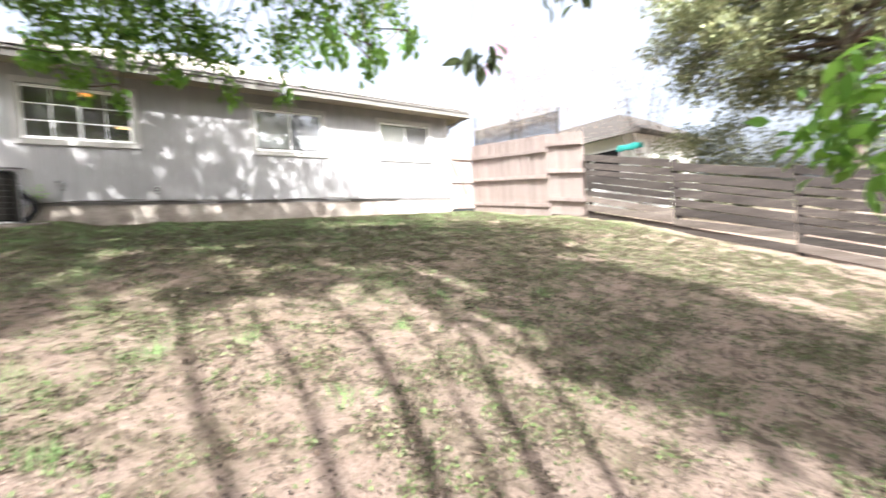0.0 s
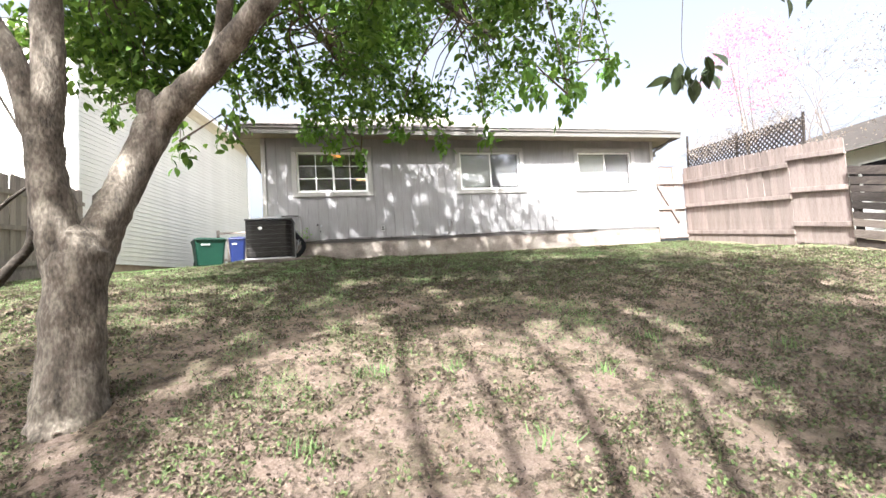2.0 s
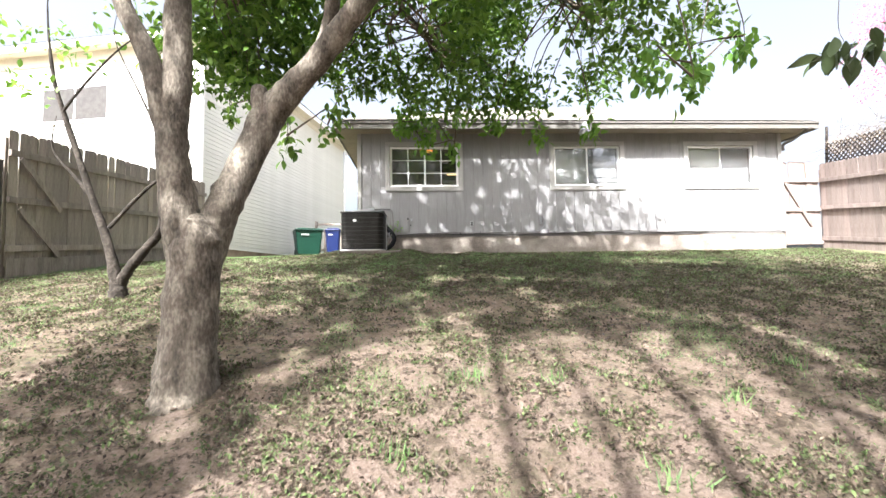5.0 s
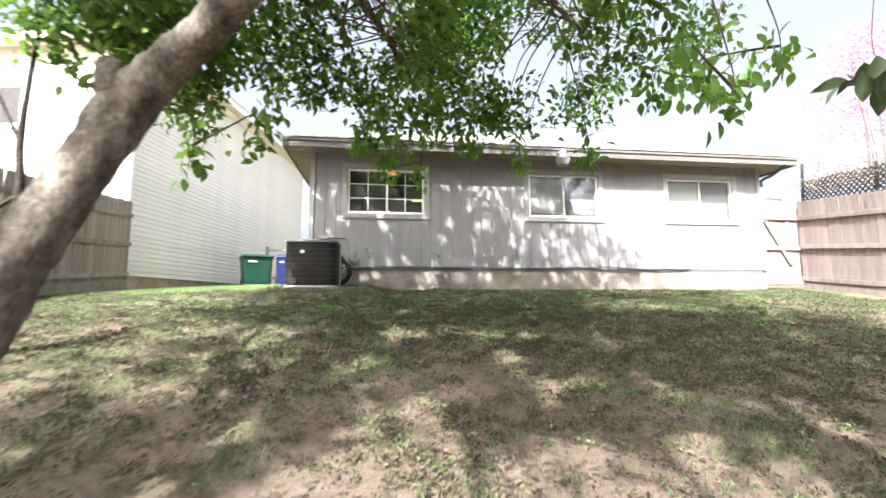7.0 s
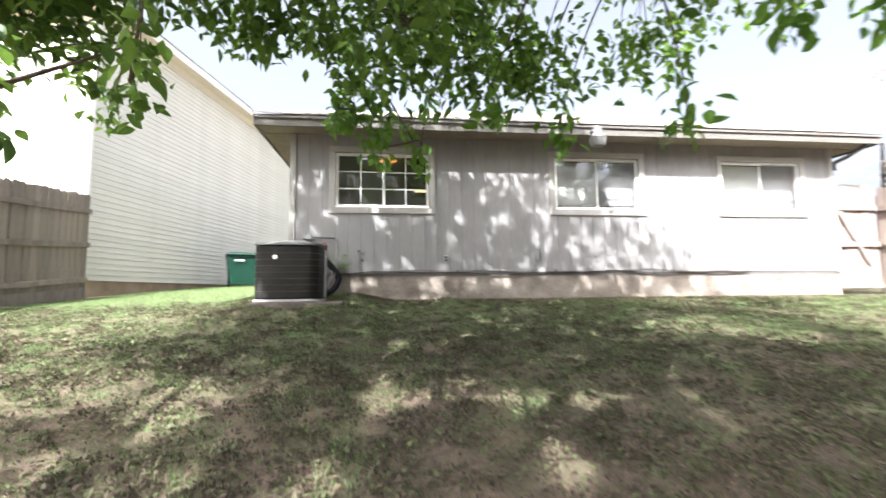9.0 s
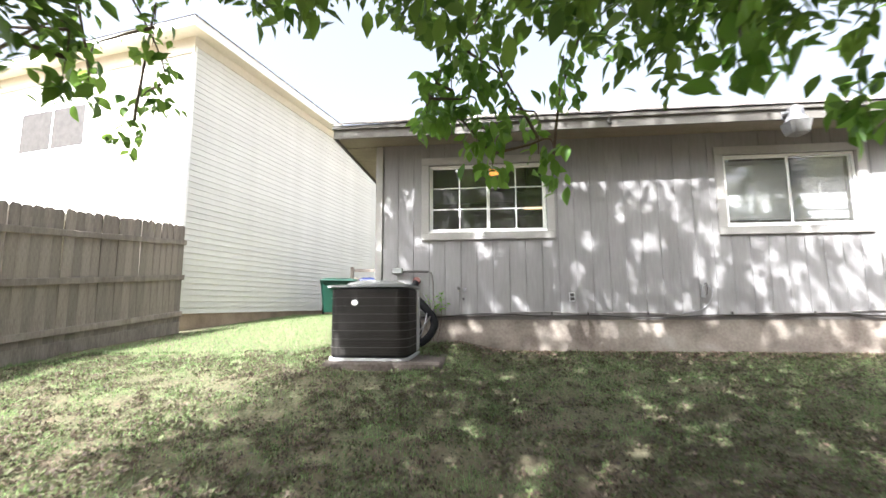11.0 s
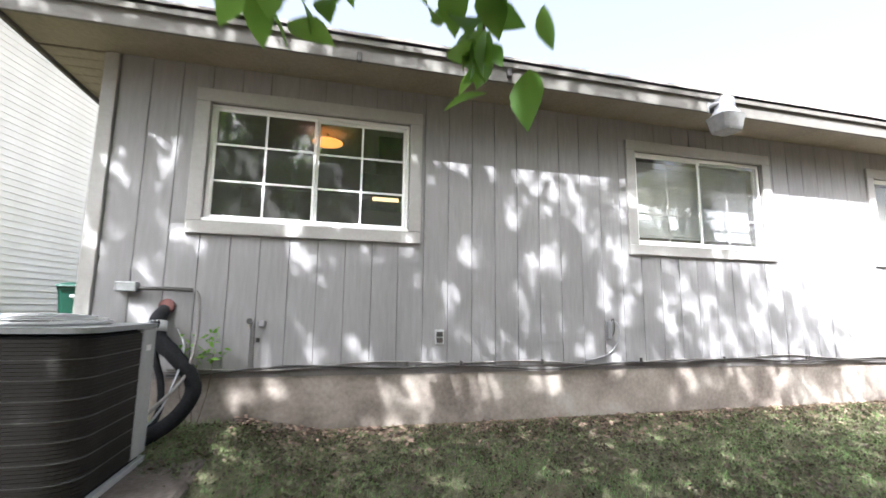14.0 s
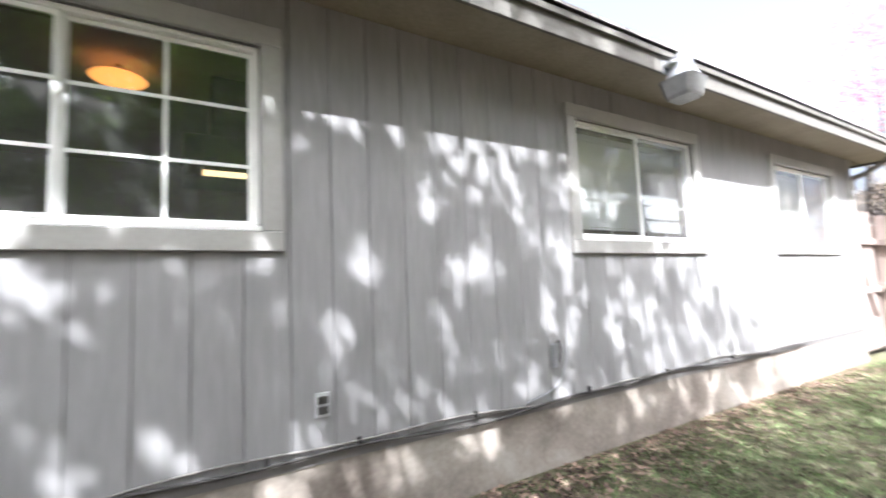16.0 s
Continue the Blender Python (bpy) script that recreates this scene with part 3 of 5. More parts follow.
def build_house():
    wall = empty("wall_north", (0, WALL_Y, 0))
    tagged(wall, "taupe painted grooved plywood siding on the back of the house", "wall", kind="structure")
    # framed core with the openings left free
    bm = bmesh.new()
    cuts = [HX0 + 0.02] + [v for w in WINDOWS for v in w] + [HX1 - 0.02]
    for a, b in zip(cuts[::2], cuts[1::2]):
        add_box(bm, a, b, 0.004, 0.15, SIDING_Z - 0.05, SOFFIT_Z + 0.1)
    for a, b in WINDOWS:
        add_box(bm, a, b, 0.004, 0.15, SIDING_Z - 0.05, SILL)
        add_box(bm, a, b, 0.004, 0.15, HEAD, SOFFIT_Z + 0.1)
    part("sheathing", bm, M_BACKING, wall)
    x = HX0 + 0.10
    pitch_, gap = 0.2032, 0.005
    while x < HX1 - 0.12:
        xe = min(x + pitch_ - gap, HX1 - 0.1)
        hit = [w for w in WINDOWS if x < w[1] + 0.03 and xe > w[0] - 0.03]
        pieces = [(x, xe, SIDING_Z, SOFFIT_Z + 0.03)]
        if hit:
            a, b = hit[0][0] - 0.03, hit[0][1] + 0.03
            pieces = [(x, xe, SIDING_Z, SILL - 0.03), (x, xe, HEAD + 0.03, SOFFIT_Z + 0.03)]
            if x < a - 0.01:
                pieces.append((x, a, SILL - 0.03, HEAD + 0.03))
            if xe > b + 0.01:
                pieces.append((b, xe, SILL - 0.03, HEAD + 0.03))
        for a, b, z0, z1 in pieces:
            part("siding_strip", box(a, b, -0.009, 0.004, z0, z1, 0.0015), M_SIDING, wall)
        x += pitch_
    for cx in (HX0, HX1):
        s = 1 if cx < 0 else -1
        bm = box(min(cx, cx + s * 0.092), max(cx, cx + s * 0.092), -0.034, 0.02, SIDING_Z - 0.015, SOFFIT_Z, 0.004)
        part("corner_board", bm, M_TRIM, wall)
    for name, x_, ln in (("wall_west", HX0, 1), ("wall_east", HX1, -1)):
        w = empty(name, (x_, 0, 0))
        tagged(w, "taupe painted siding on the side of the house", "wall", kind="structure")
        a, b = sorted((0.012 * ln, 0.15 * ln))
        part("sheathing", box(a, b, WALL_Y + 0.155, BACK_Y - 0.155, SIDING_Z - 0.05, SOFFIT_Z + 0.1), M_BACKING, w)
        y = WALL_Y + 0.022
        while y < BACK_Y:
            a, b = sorted((-0.001 * ln, 0.011 * ln))
            part("siding_strip", box(a, b, y, min(y + 0.196, BACK_Y), SIDING_Z, SOFFIT_Z + 0.03, 0.0015), M_SIDING, w)
            y += 0.2032
    tagged(part("wall_south", box(HX0, HX1, BACK_Y - 0.15, BACK_Y, SIDING_Z, SOFFIT_Z + 0.1), M_SIDING), "taupe painted front wall of the house", "wall", kind="structure")
    # foundation, a little uneven in front
    bm = bmesh.new()
    add_box(bm, HX0 + 0.01, HX1 - 0.01, WALL_Y + 0.012, BACK_Y - 0.01, 1.5, SIDING_Z - 0.002)
    tagged(part("foundation", bm, M_CONCRETE), "stained bare concrete foundation under the siding", "foundation", kind="structure")
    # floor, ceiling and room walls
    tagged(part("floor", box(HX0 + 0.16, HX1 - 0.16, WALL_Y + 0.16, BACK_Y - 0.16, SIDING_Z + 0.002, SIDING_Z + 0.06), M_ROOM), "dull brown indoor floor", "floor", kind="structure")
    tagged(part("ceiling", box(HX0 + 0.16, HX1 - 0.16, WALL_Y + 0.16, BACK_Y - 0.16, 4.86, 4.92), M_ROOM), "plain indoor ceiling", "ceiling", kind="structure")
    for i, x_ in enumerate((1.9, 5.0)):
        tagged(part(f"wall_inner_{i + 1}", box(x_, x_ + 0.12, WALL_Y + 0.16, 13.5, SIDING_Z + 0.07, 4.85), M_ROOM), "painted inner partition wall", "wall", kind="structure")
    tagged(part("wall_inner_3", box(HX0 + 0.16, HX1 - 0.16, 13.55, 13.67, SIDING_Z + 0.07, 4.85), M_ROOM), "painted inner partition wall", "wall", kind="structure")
    for i, (a, b) in enumerate(WINDOWS):
        window_unit(i + 1, a, b, i > 0)
    # hip roof
    EX0, EX1, EY0, EY1, EZ = HX0 - 0.45, HX1 + 0.55, 9.08, BACK_Y + 0.44, 4.80
    run = (EY1 - EY0) / 2
    pit = math.tan(radians(24.5))
    roof = empty("roof", (0, 0, 0))
    tagged(roof, "low hip roof with worn grey-brown asphalt shingles", "roof", kind="structure")
    deck = bmesh.new()
    rz = EZ + run * pit
    ym = (EY0 + EY1) / 2
    c = [deck.verts.new(p) for p in ((EX0, EY0, EZ), (EX1, EY0, EZ), (EX1, EY1, EZ), (EX0, EY1, EZ), (EX0 + run, ym, rz), (EX1 - run, ym, rz))]
    for f_ in ((0, 1, 5, 4), (1, 2, 5), (2, 3, 4, 5), (3, 0, 4), (3, 2, 1, 0)):
        deck.faces.new([c[i] for i in f_])
    part("roof_deck", deck, M_SHINGLE, roof)
    rng = random.Random(3)
    for k in range(26):
        a0, a1 = k * 0.145, k * 0.145 + 0.2
        if a1 > run:
            break
        lift0, lift1 = 0.026, 0.008
        bm = bmesh.new()
        n = 40
        x0, x1 = EX0 - 0.02 + a0, EX1 + 0.02 - a0
        row0, row1 = [], []
        for i in range(n + 1):
            xx = x0 + (x1 - x0) * i / n
            w = 0.006 * noise.noise((xx * 1.3, k * 2.0, 1)) + (0.018 * max(0, noise.noise((xx * 0.9, k, 5))) if k < 2 else 0)
            row0.append((xx, EY0 - 0.03 + a0, EZ + a0 * pit + lift0 + w))
            t = min(max((xx - x0) / (x1 - x0), 0), 1)
            row1.append((x0 + 0.2 + (x1 - x0 - 0.4) * t, EY0 + a1, EZ + a1 * pit + lift1 + w))
        top = [[bm.verts.new(p) for p in r] for r in (row0, row1)]
        low = [bm.verts.new((p[0], p[1] + 0.002, p[2] - 0.018)) for p in row0]
        for i in range(n):
            bm.faces.new((top[0][i], top[0][i + 1], top[1][i + 1], top[1][i]))
            bm.faces.new((low[i], low[i + 1], top[0][i + 1], top[0][i]))
        part("shingle_course", bm, M_SHINGLE, roof)
    # fascia and soffit
    f = empty("fascia", (0, 0, 0))
    tagged(f, "weathered beige fascia boards under the eaves", "fascia", kind="structure")
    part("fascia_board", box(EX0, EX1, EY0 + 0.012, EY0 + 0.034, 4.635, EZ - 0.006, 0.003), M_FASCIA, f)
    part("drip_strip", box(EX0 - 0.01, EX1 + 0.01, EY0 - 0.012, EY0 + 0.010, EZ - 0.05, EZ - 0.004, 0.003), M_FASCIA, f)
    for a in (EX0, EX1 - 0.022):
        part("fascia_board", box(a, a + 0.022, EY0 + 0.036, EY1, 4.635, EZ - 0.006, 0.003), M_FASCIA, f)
    s = empty("soffit", (0, 0, 0))
    tagged(s, "beige boarded soffit under the eaves", "soffit", kind="structure")
    part("soffit_board", box(EX0 + 0.024, EX1 - 0.024, EY0 + 0.036, WALL_Y - 0.012, 4.668, 4.68), M_SOFFIT, s)
    y = WALL_Y + 0.01
    while y < BACK_Y:
        part("soffit_board", box(EX0 + 0.024, HX0 - 0.01, y, y + 0.125, 4.665, 4.68, 0.002), M_SOFFIT, s)
        y += 0.133
    part("soffit_board", box(HX1 + 0.01, EX1 - 0.024, WALL_Y + 0.01, BACK_Y, 4.668, 4.68), M_SOFFIT, s)
    # gutter elbow by the east corner
    d = empty("downspout_elbow", (8.02, 9.4, 4.6))
    tagged(d, "short painted downspout elbow under the eave corner", "downspout")
    tube("elbow", [(0.36, -0.26, 0.1, 0.035), (0.3, -0.2, 0.02, 0.035), (0.16, -0.02, -0.12, 0.035), (0.04, 0.1, -0.2, 0.035), (0.03, 0.11, -0.34, 0.035)], M_FASCIA, d, 8)


build_house()


# ---- the neighbour's house to the west ----
def build_neighbour():
    T = pose(-6.0, 11.75, 0, 0, 0, -11.0)
    h = new("neighbour_house")
    h.matrix_basis = T
    tagged(h, "two-storey house clad in pale cream lap siding", "house")
    L, W, Z0, Z1 = 10.2, 9.0, 2.42, 8.02
    part("foundation", box(-W, -0.03, 0.03, L, 1.3, Z0), M_FOOTING, h, "bare tan concrete foundation")
    part("wall", box(-W, -0.02, 0.02, L, Z0, Z1), M_LAP, h)
    lap = 0.118
    n = int((Z1 - Z0) / lap)

    def board(name, length, axis):
        bm = bmesh.new()
        prof = ((0.0, 0.0), (0.018, 0.001), (0.004, lap + 0.004), (0.0, lap + 0.004))
        ends = []
        for e in (0, length):
            ends.append([bm.verts.new((o, e, z) if axis else (-e, -o, z)) for o, z in prof])
        for i in range(4):
            j = (i + 1) % 4
            bm.faces.new((ends[0][i], ends[0][j], ends[1][j], ends[1][i]))
        bm.faces.new(ends[0])
        bm.faces.new(list(reversed(ends[1])))
        bmesh.ops.recalc_face_normals(bm, faces=bm.faces)
        me = bpy.data.meshes.new(name)
        bm.to_mesh(me)
        bm.free()
        return me

    side, front = board("lap_board", L, True), board("lap_board", W, False)
    for k in range(n):
        for me, off in ((side, (-0.02, 0.02)), (front, (-0.02, 0.02))):
            b = link("lap_board", me, M_LAP, h)
            b.location = (off[0], off[1], Z0 + k * lap)
    part("corner_post", box(-0.06, 0.012, -0.012, 0.06, Z0 - 0.01, Z1, 0.006), M_VINYL, h)
    part("eave", box(-W - 0.4, 0.32, -0.34, L + 0.3, Z1, Z1 + 0.06), M_NBTRIM, h, "cream soffit")
    part("frieze", box(-W, 0.02, -0.022, 0.0, Z1 - 0.34, Z1 - 0.002), M_NBTRIM, h)
    part("frieze", box(0.0, 0.022, 0.0, L, Z1 - 0.2, Z1 - 0.002), M_NBTRIM, h)
    part("fascia", box(-W - 0.42, 0.34, -0.362, -0.342, Z1 - 0.02, Z1 + 0.17), M_VINYL, h)
    part("fascia", box(0.322, 0.342, -0.34, L + 0.3, Z1 - 0.02, Z1 + 0.17), M_VINYL, h)
    bm = bmesh.new()
    c = [bm.verts.new(p) for p in ((-W - 0.45, -0.38, Z1 + 0.17), (0.37, -0.38, Z1 + 0.17), (0.37, L + 0.35, Z1 + 0.17), (-W - 0.45, L + 0.35, Z1 + 0.17), (-W / 2, W / 2, Z1 + 1.3), (-W / 2, L - W / 2, Z1 + 1.3))]
    for f_ in ((0, 1, 4), (1, 2, 5, 4), (2, 3, 5), (3, 0, 4, 5), (3, 2, 1, 0)):
        bm.faces.new([c[i] for i in f_])
    part("roof", bm, M_ROOF_BROWN, h)
    for x0, x1, z0, z1 in ((-4.95, -2.85, 6.02, 7.0), (-2.2, -0.85, 3.45, 4.3)):
        w = empty("window", (x0, 0, z0))
        w.parent = h
        W_, H_ = x1 - x0, z1 - z0
        bm = bmesh.new()
        for a in ((-0.05, W_ + 0.05, -0.05, 0.03), (-0.05, W_ + 0.05, H_ - 0.03, H_ + 0.05), (-0.05, 0.03, 0.03, H_ - 0.03), (W_ - 0.03, W_ + 0.05, 0.03, H_ - 0.03), (W_ / 2 - 0.02, W_ / 2 + 0.02, 0.03, H_ - 0.03)):
            add_box(bm, a[0], a[1], -0.05, 0.012, a[2], a[3])
        part("window_frame", bm, M_VINYL, w)
        part("pane", box(0.02, W_ - 0.02, -0.032, -0.028, 0.02, H_ - 0.02), M_GLASS, w).visible_shadow = False
        # no real blind: a dark sheet stands in for the unlit room
        part("blind", box(0.02, W_ - 0.02, -0.016, -0.005, 0.02, H_ - 0.02), M_DARK, w)
        # dark sheets added in front, so the panes don't reflect the sky white
        for q0, q1 in ((0.03, W_ / 2 - 0.02), (W_ / 2 + 0.02, W_ - 0.03)):
            part("pane_screen", box(q0, q1, -0.046, -0.043, 0.03, H_ - 0.03), M_DARK, w, "dark sheet added over the pane to hide its glare")
    # low porch roof behind the fence
    part("porch_roof", box(-6.0, -1.35, -2.0, -0.02, 4.05, 4.2, 0.01), M_NBTRIM, h)
    part("porch_post", box(-1.55, -1.45, -1.9, -1.8, 1.9, 4.05), M_VINYL, h)
    d = tube("downspout", [(0.30, L + 0.2, Z1, 0.04), (0.2, L + 0.1, Z1 - 0.3, 0.04), (0.07, L - 0.02, Z1 - 0.5, 0.04), (0.07, L - 0.05, 2.6, 0.04)], M_VINYL, h, 8)


build_neighbour()


# ---- fences ----
def picket_mesh(w, h, seed):
    """A dog-eared fence board with slightly worn edges."""
    rng = random.Random(seed)
    bm = bmesh.new()
    e = 0.028
    prof = ((0, 0), (w, 0), (w, h - e), (w - e, h), (e, h + rng.uniform(-0.01, 0.01)), (0, h - e))
    a = [bm.verts.new((x, -0.008, z)) for x, z in prof]
    b = [bm.verts.new((x, 0.008, z)) for x, z in prof]
    bm.faces.new(a)
    bm.faces.new(list(reversed(b)))
    for i in range(6):
        j = (i + 1) % 6
        bm.faces.new((a[j], a[i], b[i], b[j]))
    me = bpy.data.meshes.new("picket")
    bm.to_mesh(me)
    bm.free()
    return me


def board_fence(name, label, p, q, h, material, rails, face=-1, post=True, lift=0.04, base=True, rail_h=0.09):
    """Upright boards from p to q, their rails on the near side. p and q: (x, y, z of the ground)."""
    d = Vector((q[0] - p[0], q[1] - p[1]))
    ln = d.length
    ang = math.degrees(math.atan2(d.y, d.x))
    f = empty(name, p, ang)
    tagged(f, label, "fence", group="yard fences")
    rng = random.Random(name + str(p))
    w = 0.1448
    kinds = [picket_mesh(w, h - lift, s) for s in range(4)]
    n = max(1, round(ln / 0.146))
    for k in range(n):
        s = k * ln / n
        o = link("picket", kinds[rng.randrange(4)], material, f)
        o.matrix_basis = pose(s, 0, lift + (q[2] - p[2]) * s / ln + rng.uniform(-0.008, 0.008), rng.uniform(-0.5, 0.5), rng.uniform(-0.6, 0.6), rng.uniform(-1, 1))
    shear = Matrix.Identity(4)
    shear[2][0] = (q[2] - p[2]) / ln
    for z in rails:
        y0, y1 = (0.012, 0.05) if face > 0 else (-0.05, -0.012)
        part("rail", box(-0.02, ln + 0.02, y0, y1, z - rail_h / 2, z + rail_h / 2, 0.004, shear), material, f)
    if base:
        y0, y1 = (0.012, 0.03) if face > 0 else (-0.03, -0.012)
        part("kickboard", box(0, ln, y0, y1, -0.13, 0.14, 0.003, shear), material, f)
    if post:
        for s in np.arange(0, ln + 0.1, 2.4):
            y0, y1 = (-0.105, -0.012) if face > 0 else (0.012, 0.105)
            zz = (q[2] - p[2]) * s / ln
            part("post", box(s - 0.045, s + 0.045, y0, y1, zz - 0.3, zz + h - 0.12, 0.006), material, f)
    return f


def slat_fence(name, label, p, q, h, face):
    """An old fence of uneven horizontal boards nailed to posts."""
    d = Vector((q[0] - p[0], q[1] - p[1]))
    ln = d.length
    f = empty(name, p, math.degrees(math.atan2(d.y, d.x)))
    tagged(f, label, "fence", group="yard fences")
    rng = random.Random(name)
    sl = (q[2] - p[2]) / ln
    for s in np.arange(0.05, ln, 1.85):
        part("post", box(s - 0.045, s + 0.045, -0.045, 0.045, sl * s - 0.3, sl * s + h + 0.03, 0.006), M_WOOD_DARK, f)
    s = 0.0
    while s < ln:
        e = min(s + 1.85, ln)
        z = 0.06
        while z < h:
            bw = rng.uniform(0.11, 0.155)
            loose = z < 0.5 and rng.random() < 0.3
            tilt = rng.uniform(-0.05, 0.05) if loose else rng.uniform(-0.014, 0.014)
            shear = Matrix.Identity(4)
            shear[2][0] = sl + tilt
            off = -tilt * (s + e) / 2
            y = face * (rng.uniform(0.078, 0.09) if loose else rng.uniform(0.05, 0.062))
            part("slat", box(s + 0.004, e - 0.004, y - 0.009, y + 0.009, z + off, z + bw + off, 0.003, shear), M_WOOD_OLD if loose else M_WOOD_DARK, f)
            z += bw + rng.uniform(0.012, 0.05)
        s = e
    return f


board_fence("board_fence", "sunlit tan cedar board fence with three rails", (8.94, 9.58, 2.03), (8.60, 6.55, 1.68), 1.92, M_WOOD_TAN, (0.22, 0.92, 1.55), face=-1)
board_fence("board_fence", "sunlit tan cedar fence panel standing a little higher", (8.60, 6.53, 1.64), (8.60, 5.55, 1.5), 1.95, M_WOOD_TAN, (0.42, 1.08, 1.72), face=-1, base=False)
g = board_fence("garden_gate", "closed tan cedar gate with a diagonal brace", (8.05, 9.60, 2.06), (8.9, 9.60, 2.06), 1.96, M_WOOD_TAN, (0.1, 0.85, 1.52), face=-1, post=False, base=False)
part("brace", box(0.0, 1.12, -0.052, -0.014, -0.045, 0.045, 0.004, pose(0.06, 0, 1.46, 0, 60, 0)), M_WOOD_TAN, g)
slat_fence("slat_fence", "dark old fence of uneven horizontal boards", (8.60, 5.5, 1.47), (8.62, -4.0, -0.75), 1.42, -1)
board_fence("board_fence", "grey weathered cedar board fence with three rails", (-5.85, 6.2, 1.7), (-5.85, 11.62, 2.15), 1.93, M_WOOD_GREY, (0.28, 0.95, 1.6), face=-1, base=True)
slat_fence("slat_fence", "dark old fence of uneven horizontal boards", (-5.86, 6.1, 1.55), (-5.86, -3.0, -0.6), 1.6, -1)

for z_, t_ in ((1.55, 42), (0.85, 42)):
    part("brace", box(0.0, 0.95, -0.07, -0.052, -0.04, 0.04, 0.004, pose(0.12, 0, z_, 0, t_, 0)), M_WOOD_GREY, bpy.data.objects["board_fence.002"])

# ---- trees ----
def crown_points(rng, centres, per, spread):
    at = np.repeat(centres, per, axis=0)
    off = rng.normal(0, 1, at.shape)
    off /= np.linalg.norm(off, axis=1)[:, None]
    return at + off * (rng.random((len(at), 1)) ** 0.5) * np.array(spread)


def branch_out(rng, starts, centres, r0, seg=5):
    """Thin bowed branches from the nearest limb point to each clump of leaves."""
    chunks = []
    starts = np.array(starts)
    for c in centres:
        d = np.linalg.norm((starts[:, :3] - c) * (1, 1, 1.4), axis=1) + rng.uniform(0, 0.5, len(starts))
        s = starts[int(np.argmin(d))]
        v = c - s[:3]
        m1 = s[:3] + v * 0.35 + (0, 0, 0.12 * np.linalg.norm(v)) + rng.normal(0, 0.06, 3)
        m2 = s[:3] + v * 0.7 + (0, 0, 0.14 * np.linalg.norm(v)) + rng.normal(0, 0.06, 3)
        r = min(r0, s[3] * 0.5)
        chunks.append(tube_data(smooth_path([(*s[:3], r), (*m1, r * 0.7), (*m2, r * 0.45), (*c, r * 0.18)], 4), seg))
    return chunks


def limb(pts, seg=12, n=7, rough=0.16):
    return tube_data(smooth_path(pts, n), seg, rough)


